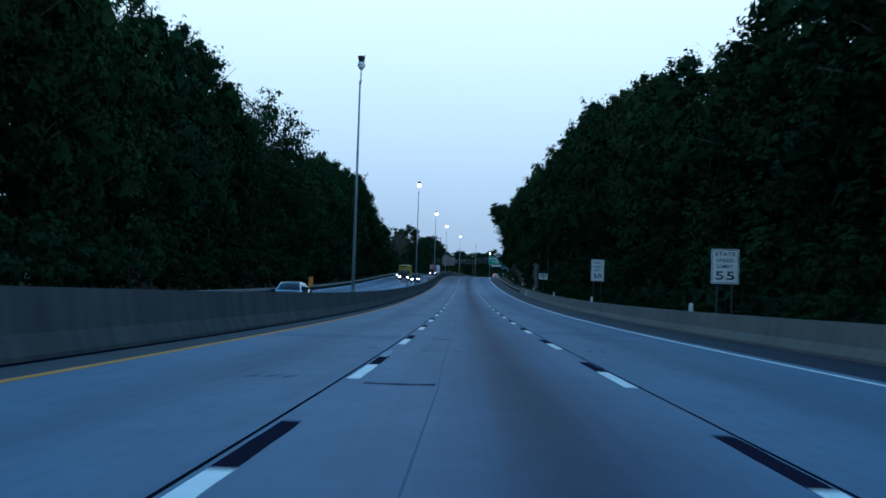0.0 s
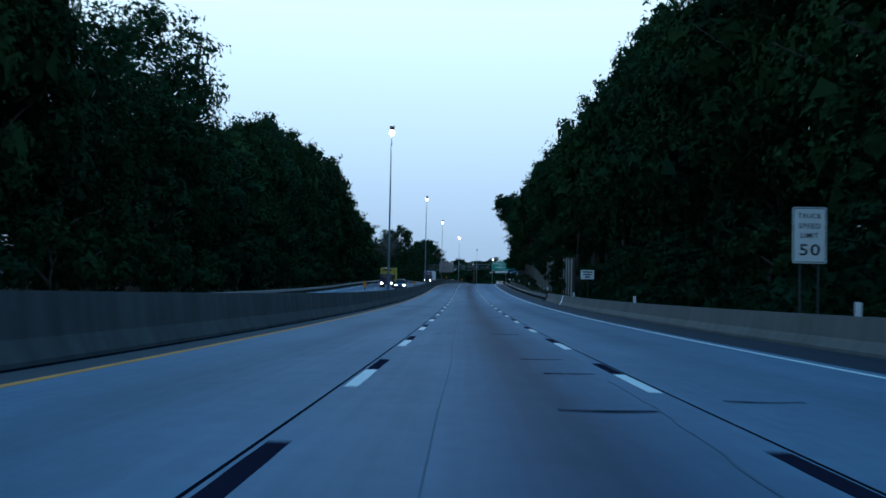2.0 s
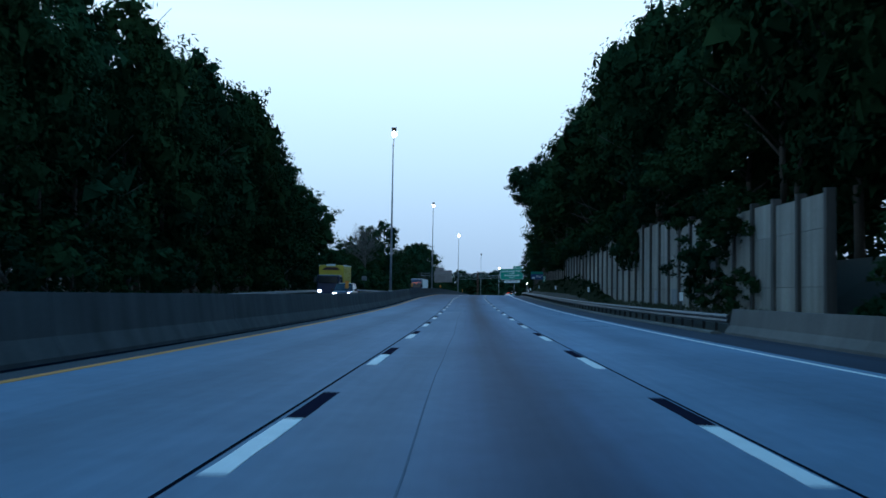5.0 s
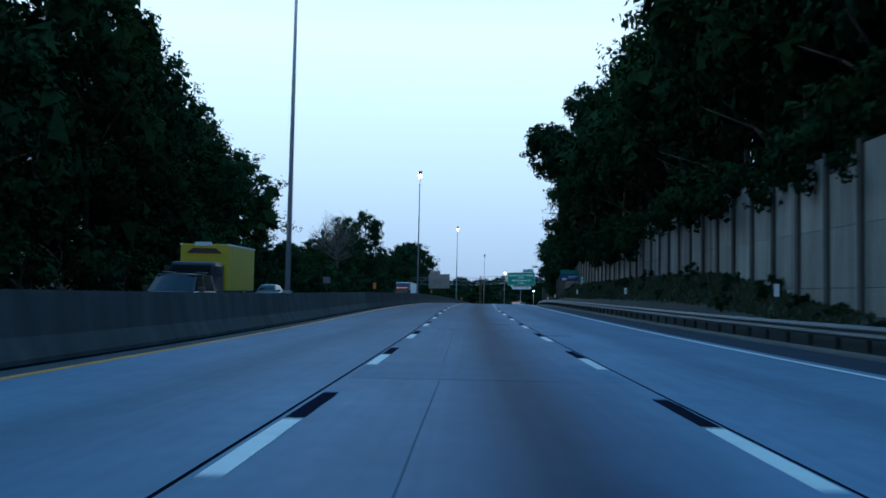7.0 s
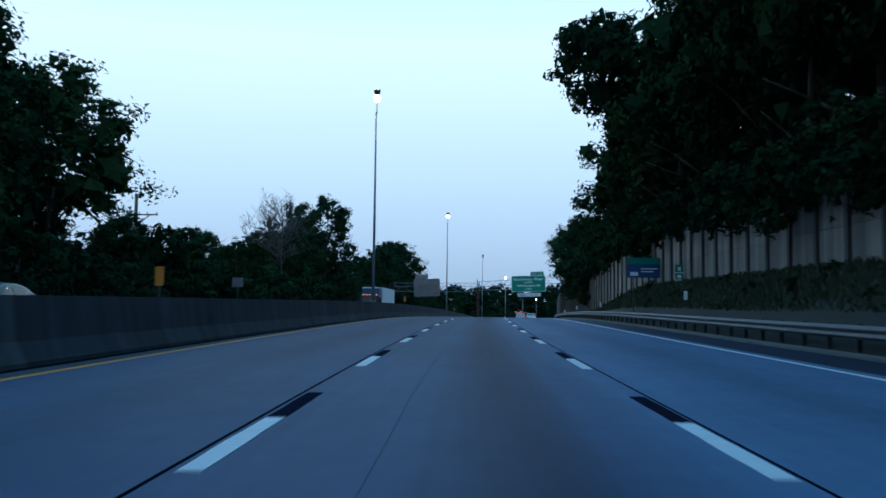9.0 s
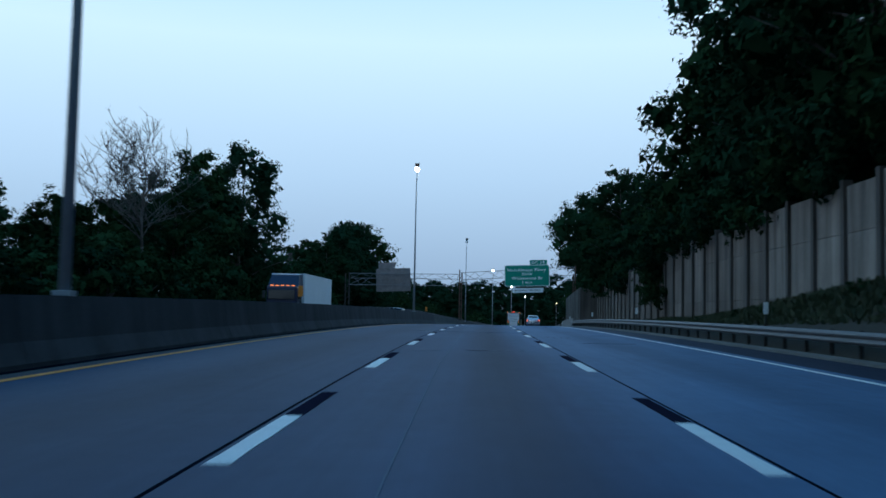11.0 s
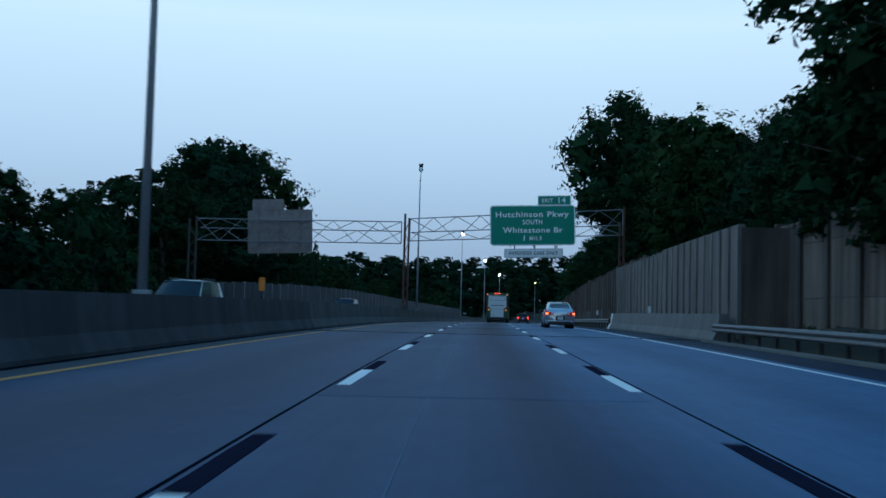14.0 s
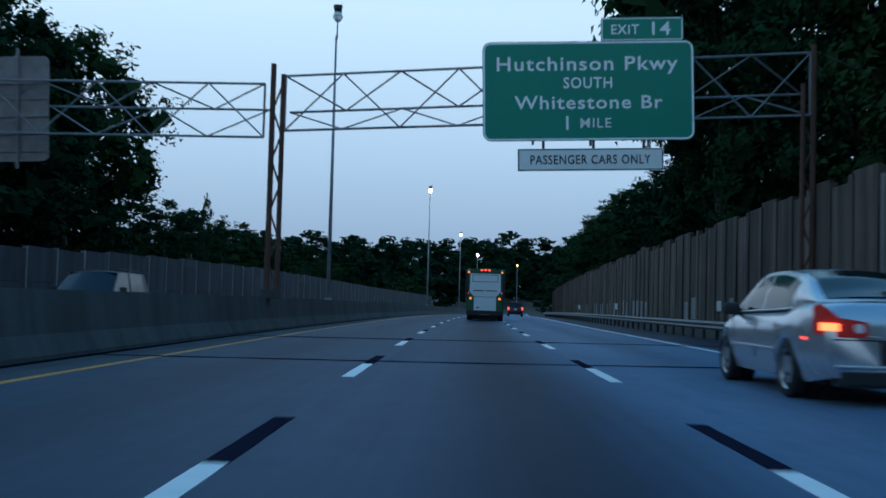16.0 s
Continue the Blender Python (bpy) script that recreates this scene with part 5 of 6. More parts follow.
# ---- utility pole, dead tree and stub at the left ----
pole = new("utility_pole")
pole.matrix_basis = stand(-27.8, 310.0, 0, lean=False)
bm = B()
tube(bm, (0, 0, -0.5), (0, 0, 10.2), 0.2, 0.14, 10)
part("pole", bm, M_WOOD, pole)
bm = B()
box(bm, (0.6, 0, 8.4), (2.6, 0.1, 0.12), 0.01)
part("crossarm", bm, M_WOOD, pole)
bm = B()
tube(bm, (0.05, 0, 7.5), (1.2, 0, 8.35), 0.04, 0.04, 6)
part("brace", bm, M_WOOD, pole)
for x in (-0.6, 0.3, 1.0, 1.8):
    bm = B()
    tube(bm, (x, 0, 8.45), (x, 0, 8.64), 0.05, 0.04, 6)
    part("insulator", bm, M_SIGN_BACK, pole)
tagged(pole, "weathered wooden utility pole with a crossarm", "utility pole")
dead = new("dead_tree")
dead.matrix_basis = stand(-25.3, 353.4, 0, lean=False)
part("trunk", trunk_mesh("dead_trunk", 77, 16.6, 5.6, 3, M_DEADWOOD, limbs=52, twigs=True, r0=0.18, thick=0.5, first=0.42), None, dead)
tagged(dead, "bare grey dead tree with fine branches", "tree")


mast = new("lattice_mast")
mast.matrix_basis = stand(-33.0, 436.0, 0, lean=False)
for sx in (-1, 1):
    for sy in (-1, 1):
        bm = B()
        tube(bm, (sx * 0.7, sy * 0.7, -0.3), (sx * 0.22, sy * 0.22, 11.2), 0.06, 0.04, 6)
        part("leg", bm, M_TRIM, mast)
for k in range(14):
    a, b = 0.8 * k, 0.8 * (k + 1)
    wa, wb = 0.7 - 0.046 * a, 0.7 - 0.046 * b
    for sy in (-1, 1):
        bm = B()
        tube(bm, (-wa, sy * wa, a), (wb, sy * wb, b), 0.025, 0.025, 5)
        part("brace", bm, M_TRIM, mast)
        bm = B()
        tube(bm, (wa, sy * wa, a), (-wb, sy * wb, b), 0.025, 0.025, 5)
        part("brace", bm, M_TRIM, mast)
bm = B()
box(bm, (0, 0, 11.3), (0.5, 0.5, 0.3), 0.05)
part("cap", bm, M_TRIM, mast)
tagged(mast, "dark steel lattice mast standing among trees", "mast")


# ---- vehicles ----
def paint(name, colour, metal=0.0, rough=0.35):
    return material(name, colour, rough, metal, grain=60, spread=0.03, blotch=1.5, blotch_spread=0.04, bump=0.0)


M_REDLENS = glow("red_tail_lens", (0.32, 0.010, 0.008), 0.2)
M_BULB = glow("lit_bulb", (1.0, 0.16, 0.04), 4.5)
M_SILVER = paint("silver_paint", (0.58, 0.59, 0.63), 0.7, 0.24)
M_DARKRED = paint("dark_red_paint", (0.09, 0.015, 0.015))
M_BLUEPAINT = paint("blue_paint", (0.015, 0.022, 0.055))
M_WHITEPAINT = paint("white_paint", (0.88, 0.89, 0.88))
M_GREYPAINT = paint("grey_paint", (0.15, 0.155, 0.16))
M_YELLOWPAINT = paint("yellow_paint", (0.55, 0.4, 0.03))
M_GREENPAINT = paint("green_paint", (0.012, 0.10, 0.045))
M_ALU = material("trailer_sheet", (0.7, 0.71, 0.72), 0.5, 0.1, grain=4, spread=0.06, blotch=0.6, blotch_spread=0.1, bump=0.03)


def wheel(parent, x, y, r, w, side, rim=M_RIM):
    """A tyre with a five-spoke rim; side is -1 at the left of the vehicle."""
    ob = new("wheel")
    ob.parent = parent
    ob.matrix_basis = Matrix.Translation((x, y, r))
    bm = B()
    prof = ((-w / 2, r * 0.72), (-w / 2, r * 0.93), (-w * 0.36, r), (w * 0.36, r), (w / 2, r * 0.93), (w / 2, r * 0.72))
    n = 28
    rings = [[bm.verts.new((px, pr * math.cos(2 * math.pi * k / n), pr * math.sin(2 * math.pi * k / n))) for k in range(n)] for px, pr in prof]
    for a, b in zip(rings, rings[1:]):
        for k in range(n):
            bm.faces.new((a[k], a[(k + 1) % n], b[(k + 1) % n], b[k]))
    bmesh.ops.recalc_face_normals(bm, faces=bm.faces)
    part("tyre", bm, M_TYRE, ob, smooth=True)
    bm = B()
    xo = side * w * 0.42
    tube(bm, (side * w * 0.1, 0, 0), (side * w * 0.2, 0, 0), r * 0.72, r * 0.72, 28)
    part("drum", bm, M_TRIM, ob)
    bm = B()
    for k in range(10):
        a = 2 * math.pi * k / 10 + (0.12 if k % 2 else -0.12)
        box(bm, (xo - side * 0.02, r * 0.38 * math.cos(a), r * 0.38 * math.sin(a)), (0.03, 0.05, r * 0.66), 0, turn=Matrix.Rotation(-a + math.pi / 2 + math.pi / 2, 4, "X"))
    tube(bm, (xo - side * 0.05, 0, 0), (xo, 0, 0), r * 0.16, r * 0.14, 12)
    for k in range(28):
        a0, a1 = 2 * math.pi * k / 28, 2 * math.pi * (k + 1) / 28
        q = [bm.verts.new((xo - side * d, rr * math.cos(a), rr * math.sin(a))) for rr, a, d in ((r * 0.73, a0, 0.0), (r * 0.73, a1, 0.0), (r * 0.66, a1, 0.02), (r * 0.66, a0, 0.02))]
        bm.faces.new(q)
    part("rim", bm, rim, ob)
    return ob


def car_body(length, width, deck, sill, axles, arch, plan=0.9):
    """Lower body, lofted along y with wheel arches cut into its sides. deck(y): height of bonnet, waist or boot lid."""
    bm = B()
    n = 84
    rows = []
    for i in range(n + 1):
        y = -length / 2 + length * i / n
        e = min((y + length / 2) / 0.75, 1.0)
        f = min((length / 2 - y) / 1.1, 1.0)
        w = width / 2 * (plan + (1 - plan) * math.sin(0.5 * math.pi * min(e, 1))) * (0.86 + 0.14 * math.sin(0.5 * math.pi * min(f, 1)))
        zb = sill + 0.10 * (1 - min(e * 1.3, 1)) + 0.06 * (1 - f)
        for ya in axles:
            if abs(y - ya) < arch:
                zb = max(zb, 0.31 + math.sqrt(arch * arch - (y - ya) ** 2))
        zt = deck(y)
        zs = zt - 0.10
        zm = max(0.60, min(zb + 0.05, zs - 0.05))
        prof = [(w * 0.90, zb), (w * 0.975, max(zb + 0.01, 0.42 if zb < 0.4 else zb + 0.01)), (w, zm), (w * 0.985, (zm + zs) / 2), (w * 0.955, zs), (w * 0.88, zt - 0.03), (w * 0.62, zt + 0.005), (0.0, zt + 0.02)]
        rows.append([(x, y, z) for x, z in prof])
    k = len(rows[0])
    for s in (-1, 1):
        vs = [[bm.verts.new((s * x, y, z)) for x, y, z in r] for r in rows]
        for a, b in zip(vs, vs[1:]):
            for j in range(k - 1):
                bm.faces.new((a[j], a[j + 1], b[j + 1], b[j]))
        for end in (vs[0], vs[-1]):
            low = bm.verts.new((0, end[0].co.y, end[0].co.z))
            bm.faces.new(end + [low])
    bmesh.ops.remove_doubles(bm, verts=bm.verts, dist=0.0005)
    bmesh.ops.recalc_face_normals(bm, faces=bm.faces)
    return bm


def prism(bm, pts_lo, pts_hi):
    """A solid between two loops of equal length."""
    a, b = [bm.verts.new(p) for p in pts_lo], [bm.verts.new(p) for p in pts_hi]
    n = len(a)
    for i in range(n):
        bm.faces.new((a[i], a[(i + 1) % n], b[(i + 1) % n], b[i]))
    bm.faces.new(a[::-1]), bm.faces.new(b)
    bmesh.ops.recalc_face_normals(bm, faces=bm.faces)
    return bm


def greenhouse(car, y_r0, y_r1, y_f1, y_f0, z0, z1, w0, w1, body, quarter=0.0):
    """Cabin: dark glass all round, roof panel, pillars and window trim. y_r0/y_f0 at the waist, y_r1/y_f1 at the roof."""
    n, m = 16, 10
    loops = []
    for i in range(n + 1):
        t = i / n
        z = z0 + (z1 - 0.04 - z0) * t
        w = w0 + (w1 - w0) * t
        yr, yf = y_r0 + (y_r1 - y_r0) * t, y_f0 + (y_f1 - y_f0) * t
        loops.append([(-w + 2 * w * k / m, yr - 0.10 * (1 - (2 * k / m - 1) ** 2), z) for k in range(m + 1)] + [(w - 2 * w * k / m, yf + 0.16 * (1 - (2 * k / m - 1) ** 2), z) for k in range(m + 1)])
    size = 2 * m + 2
    for pane, ks in (("rear_window", range(0, m)), ("side_window", (m,)), ("windscreen", range(m + 1, 2 * m + 1)), ("side_window", (2 * m + 1,))):
        bm = B()
        for lo, hi in zip(loops, loops[1:]):
            for k in ks:
                bm.faces.new([bm.verts.new(p) for p in (lo[k], lo[(k + 1) % size], hi[(k + 1) % size], hi[k])])
        bmesh.ops.remove_doubles(bm, verts=bm.verts, dist=0.0005)
        bmesh.ops.recalc_face_normals(bm, faces=bm.faces)
        part(pane, bm, M_GLASS_DARK, car, "dark tinted window", smooth=True)
    bm = B()
    nx, ny = 12, 14
    g = []
    for j in range(ny + 1):
        s = j / ny
        y = y_r1 - 0.12 + (y_f1 + 0.14 - y_r1 + 0.12) * s
        g.append([bm.verts.new(((w1 + 0.015) * (2 * i / nx - 1), y, z1 + 0.015 - 0.05 * abs(2 * i / nx - 1) ** 3 - 0.06 * abs(2 * s - 1) ** 3)) for i in range(nx + 1)])
    for a, b in zip(g, g[1:]):
        for i in range(nx):
            bm.faces.new((a[i], a[i + 1], b[i + 1], b[i]))
    r = bmesh.ops.solidify(bm, geom=bm.faces[:], thickness=0.05)
    bmesh.ops.recalc_face_normals(bm, faces=bm.faces)
    part("roof", bm, body, car, smooth=True)
    for s in (-1, 1):
        for ya, yb, wide in ((y_r0 + 0.02, y_r1 + 0.0, 0.34 + quarter), (y_f0 - 0.02, y_f1 - 0.02, 0.09)):
            bm = B()
            tube_pts_lo = [(s * (w0 + 0.012), ya, z0), (s * (w0 + 0.012), ya + (wide if ya < yb or quarter else -wide) * (1 if ya < 0 else 0) - (wide if ya > 0 else 0), z0), (s * (w0 - 0.10), ya + (0.05 if ya < 0 else -0.05), z0), (s * (w0 - 0.12), ya - (0.03 if ya < 0 else -0.03), z0)]
            sh = wide * 0.55
            tube_pts_hi = [(s * (w1 + 0.012), yb, z1 - 0.05), (s * (w1 + 0.012), yb + (sh if ya < 0 else -sh), z1 - 0.05), (s * (w1 - 0.10), yb + (0.05 if ya < 0 else -0.05), z1 - 0.05), (s * (w1 - 0.12), yb - (0.03 if ya < 0 else -0.03), z1 - 0.05)]
            prism(bm, tube_pts_lo, tube_pts_hi)
            part("pillar", bm, body, car)
        bm = B()
        ym = (y_r0 + y_f0) / 2 + 0.02
        prism(bm, [(s * (w0 + 0.006), ym - 0.05, z0), (s * (w0 + 0.006), ym + 0.05, z0), (s * (w0 - 0.05), ym + 0.05, z0), (s * (w0 - 0.05), ym - 0.05, z0)],
              [(s * (w1 + 0.008), ym - 0.07, z1 - 0.05), (s * (w1 + 0.008), ym + 0.02, z1 - 0.05), (s * (w1 - 0.05), ym + 0.02, z1 - 0.05), (s * (w1 - 0.05), ym - 0.07, z1 - 0.05)])
        part("door_pillar", bm, M_TRIM, car)
        bm = B()
        tube(bm, (s * (w0 + 0.015), y_r0 + 0.25, z0 + 0.015), (s * (w0 + 0.01), y_f0 - 0.1, z0 + 0.015), 0.014, 0.014, 6)
        part("waist_trim", bm, M_CHROME, car, "bright window trim")


def strip_surface(rows):
    """A smooth skin through rows of points."""
    bm = B()
    vs = [[bm.verts.new(p) for p in r] for r in rows]
    for a, b in zip(vs, vs[1:]):
        for k in range(len(a) - 1):
            bm.faces.new((a[k], a[k + 1], b[k + 1], b[k]))
    bmesh.ops.recalc_face_normals(bm, faces=bm.faces)
    return bm


def sedan(u, y, paint_mat, label, turn=0.0, lit=True, name="car"):
    """A four-door saloon; it heads along +y of its own."""
    car = new(name)
    car.matrix_basis = stand(u, y, 0.0, turn)
    L_, W_ = 4.85, 1.84

    def deck(t):
        return float(np.interp(t, (-2.43, -2.40, -2.34, -2.2, -1.7, -1.2, 0.9, 1.25, 2.0, 2.35, 2.43), (0.82, 1.04, 1.12, 1.15, 1.15, 1.06, 1.01, 0.98, 0.87, 0.72, 0.60)))
    bm = car_body(L_, W_, deck, 0.22, (-1.38, 1.47), 0.385)
    for v in bm.verts:
        if v.co.y > 1.0:
            v.co.y = 1.0 + (v.co.y - 1.0) * 0.82
        if v.co.y > 1.55:
            v.co.x *= 1 - 0.14 * ((v.co.y - 1.55) / 0.6) ** 2
    part("body", bm, paint_mat, car, smooth=True)

    # cabin side lines: waist and roof edge from the boot to the bonnet
    def waist(t):
        return Vector((float(np.interp(t, (-2.0, -1.2, 0.6, 1.3), (0.70, 0.815, 0.82, 0.76))), t, float(np.interp(t, (-2.0, -1.2, 1.3), (1.12, 1.045, 0.98)))))

    def roof_edge(t):
        z = float(np.interp(t, (-2.0, -1.75, -1.4, -1.0, -0.5, 0.0, 0.35, 0.7, 1.0, 1.3), (1.14, 1.245, 1.41, 1.51, 1.555, 1.56, 1.535, 1.41, 1.22, 0.99)))
        x = float(np.interp(z, (0.96, 1.1, 1.56), (0.78, 0.74, 0.59)))
        return Vector((x, t, z))
    ts = [-2.0 + 3.3 * i / 40 for i in range(41)]
    for s in (-1, 1):
        flip = lambda v: Vector((s * v.x, v.y, v.z))
        rows = []
        for t in ts:
            a, b = flip(waist(t)), flip(roof_edge(t))
            rows.append([a + (b - a) * f + Vector((s * 0.035 * math.sin(math.pi * f), 0, 0)) for f in (0, 0.25, 0.5, 0.75, 1.0)])
        part("cabin_side", strip_surface(rows), paint_mat, car, smooth=True)

        def pane(t0, t1, lo, hi, name_):
            n = 14
            rr = []
            for i in range(n + 1):
                t = t0 + (t1 - t0) * i / n
                a, b = flip(waist(t)), flip(roof_edge(t))
                top_ = hi
                gap = (b - a).length
                f0, f1 = lo / max(gap, 0.12), 1 - top_ / max(gap, 0.12)
                f1 = max(f1, f0 + 0.01)
                rr.append([a + (b - a) * (f0 + (f1 - f0) * k / 4) + Vector((s * (0.035 * math.sin(math.pi * (f0 + (f1 - f0) * k / 4)) + 0.006), 0, 0)) for k in range(5)])
            part(name_, strip_surface(rr), M_GLASS_DARK, car, "dark side window", smooth=True)
        pane(-1.22, -0.16, 0.035, 0.06, "side_window")
        pane(-0.06, 1.06, 0.035, 0.06, "side_window")
        for t0, t1, off, nm in ((-1.3, 1.12, 0.02, "waist_trim"),):
            bm = B()
            pts_ = [flip(waist(t0 + (t1 - t0) * i / 10)) + Vector((s * 0.016, 0, 0.018)) for i in range(11)]
            for a, b in zip(pts_, pts_[1:]):
                tube(bm, a, b, 0.011, 0.011, 6)
            part(nm, bm, M_CHROME, car, "bright window trim")
        bm = B()
        pts_ = [flip(roof_edge(-1.3 + 2.35 * i / 20)) + Vector((s * 0.008, 0, -0.035)) for i in range(21)]
        for a, b in zip(pts_, pts_[1:]):
            tube(bm, a, b, 0.010, 0.010, 6)
        part("roof_trim", bm, M_CHROME, car, "bright roof trim")
    # roof skin, rear window and windscreen span between the two roof edges

    def span_(t0, t1, n, crown, lift, inset, mat, nm, lab=""):
        rows = []
        for i in range(n + 1):
            t = t0 + (t1 - t0) * i / n
            e = roof_edge(t)
            rows.append([Vector(((e.x - inset) * f, t - 0.07 * (1 - f * f) * (1 if t < -0.6 else (-1 if t > 0.3 else 0)), e.z + lift + crown * (1 - f * f))) for f in (-1, -0.75, -0.4, 0, 0.4, 0.75, 1)])
        part(nm, strip_surface(rows), mat, car, lab, smooth=True)
    span_(-2.0, 1.3, 44, 0.035, 0.0, 0.0, paint_mat, "roof")
    span_(-1.925, -1.025, 12, 0.035, 0.02, 0.09, M_GLASS_DARK, "rear_window", "dark rear window")
    span_(0.325, 1.225, 12, 0.035, 0.02, 0.07, M_GLASS_DARK, "windscreen", "dark windscreen")
    for yy in (-1.38, 1.385):
        for s in (-1, 1):
            wheel(car, s * 0.80, yy, 0.34, 0.22, s)
            bm = B()
            tube(bm, (s * 0.56, yy, 0.36), (s * 0.68, yy, 0.36), 0.40, 0.40, 24)
            part("wheel_well", bm, M_TRIM, car)
    bm = B()
    box(bm, (0, -0.15, 0.28), (1.5, 3.9, 0.14), 0.03)
    part("underbody", bm, M_TRIM, car)
    bm = B()
    box(bm, (0, -2.33, 0.31), (1.42, 0.2, 0.2), 0.04)
    part("rear_valance", bm, M_TRIM, car, "black lower bumper")
    bm = B()
    box(bm, (0, -2.435, 0.44), (1.5, 0.04, 0.03), 0.01)
    part("bumper_strip", bm, M_CHROME, car, "bright bumper strip")
    bm = B()
    box(bm, (0, -2.428, 0.735), (1.55, 0.02, 0.012), 0.003)
    part("boot_gap", bm, M_TRIM, car)
    for s in (-1, 1):
        # wrap-round lamp: inner edge on the boot lid, outer edge round the corner of the wing
        edge = ((0.40, -2.452), (0.55, -2.448), (0.70, -2.435), (0.80, -2.37), (0.85, -2.28), (0.882, -2.17))
        lo = (0.77, 0.765, 0.765, 0.77, 0.775, 0.80)
        hi = (0.93, 0.955, 0.97, 1.07, 1.13, 1.09)
        bm = strip_surface([[Vector((s * (x + 0.008), yy - 0.008, a + (b - a) * f)) for (x, yy), a, b in zip(edge, lo, hi)] for f in (0, 0.33, 0.67, 1)])
        tl = part("tail_light", bm, M_REDLENS, car, "red tail light", smooth=True)
        bm = strip_surface([[Vector((s * (x + 0.02), yy - 0.024, 0.83 + 0.085 * f)) for x, yy in edge[2:5]] for f in (0, 0.5, 1)])
        part("lit_bulb", bm, M_BULB if lit else M_REDOFF, tl, "glowing lamp" if lit else "")
        bm = B()
        tube(bm, (s * 0.505, -2.44, 0.86), (s * 0.505, -2.475, 0.86), 0.06, 0.05, 14)
        part("reverse_lamp", bm, M_SIGN_WHITE, tl)
        bm = B()
        box(bm, (s * 0.905, -1.96, 0.73), (0.02, 0.08, 0.03), 0.005)
        part("side_marker", bm, M_RED if lit else M_REDOFF, car)
        bm = B()
        box(bm, (s * 0.99, 0.80, 1.05), (0.24, 0.12, 0.17), 0.05)
        tube(bm, (s * 0.8, 0.84, 0.98), (s * 0.94, 0.82, 1.0), 0.035, 0.03, 8)
        part("mirror", bm, M_TRIM, car)
        for yy in (-0.98, 0.1):
            bm = B()
            box(bm, (s * 0.922, yy, 0.86), (0.03, 0.18, 0.032), 0.01)
            part("door_handle", bm, paint_mat, car)
        for yy in (-1.0, -0.1, 0.98):
            bm = B()
            box(bm, (s * 0.913, yy, 0.66), (0.012, 0.008, 0.5))
            part("door_gap", bm, M_TRIM, car)
        bm = B()
        box(bm, (s * 0.922, 0.0, 0.56), (0.02, 1.9, 0.03), 0.006)
        part("rub_strip", bm, paint_mat, car)
        bm = B()
        box(bm, (s * 0.58, 2.08, 0.64), (0.34, 0.2, 0.13), 0.04)
        part("headlight", bm, M_HEAD if (lit and turn > 90) else M_SIGN_WHITE, car)
    bm = B()
    box(bm, (0, -2.445, 0.60), (0.52, 0.02, 0.26), 0.01)
    part("plate_recess", bm, M_TRIM, car)
    bm = B()
    box(bm, (0, -2.462, 0.60), (0.31, 0.012, 0.155), 0.004)
    num = part("number_plate", bm, M_SIGN_WHITE, car)
    bar(-0.11, 0.11, 0.575, 0.625, num, M_SIGN_BLACK, y=-2.471)
    bm = B()
    box(bm, (-0.45, -2.432, 0.775), (0.36, 0.02, 0.012), 0.003)
    part("badge", bm, M_CHROME, car)
    # a longer tail behind the rear axle
    for ob in car.children_recursive:
        for v in (ob.data.vertices if ob.type == "MESH" else ()):
            if v.co.y < -1.75:
                v.co.y += (v.co.y + 1.75) * 0.22
    return tagged(car, label, "car")


def suv(u, y, paint_mat, label, turn=0.0, lit=True):
    car = new("suv")
    car.matrix_basis = stand(u, y, 0.0, turn)

    def deck(t):
        return float(np.interp(t, (-2.3, -2.2, 0.9, 1.3, 2.1, 2.3), (1.05, 1.08, 1.06, 1.05, 0.95, 0.75)))
    part("body", car_body(4.6, 1.85, deck, 0.28, (-1.35, 1.4), 0.42, 0.95), paint_mat, car, smooth=True)
    greenhouse(car, -2.2, -1.9, 0.35, 1.15, 1.04, 1.72, 0.82, 0.68, paint_mat)
    for yy in (-1.35, 1.4):
        for s in (-1, 1):
            wheel(car, s * 0.8, yy, 0.37, 0.24, s)
    bm = B()
    box(bm, (0, 0, 0.36), (1.5, 4.1, 0.2), 0.03)
    part("underbody", bm, M_TRIM, car)
    for s in (-1, 1):
        bm = B()
        box(bm, (s * 0.80, -2.26, 0.95), (0.18, 0.14, 0.34), 0.03)
        part("tail_light", bm, M_RED if (lit and turn < 90) else M_REDOFF, car)
        bm = B()
        box(bm, (s * 0.62, 2.2, 0.82), (0.34, 0.2, 0.18), 0.04)
        part("headlight", bm, M_HEAD if (lit and turn > 90) else M_SIGN_WHITE, car)
        bm = B()
        box(bm, (s * 1.0, 0.75, 1.15), (0.2, 0.12, 0.2), 0.04)
        part("mirror", bm, M_TRIM, car)
        bm = B()
        tube(bm, (s * 0.6, -1.6, 1.77), (s * 0.6, 0.2, 1.77), 0.02, 0.02, 6)
        part("roof_rail", bm, M_TRIM, car)
    bm = B()
    box(bm, (0, -2.33, 0.55), (1.6, 0.14, 0.2), 0.05)
    part("bumper", bm, M_TRIM, car)
    bm = B()
    box(bm, (0, -2.34, 0.85), (0.31, 0.02, 0.155), 0.004)
    part("number_plate", bm, M_SIGN_WHITE, car)
    return tagged(car, label, "car")


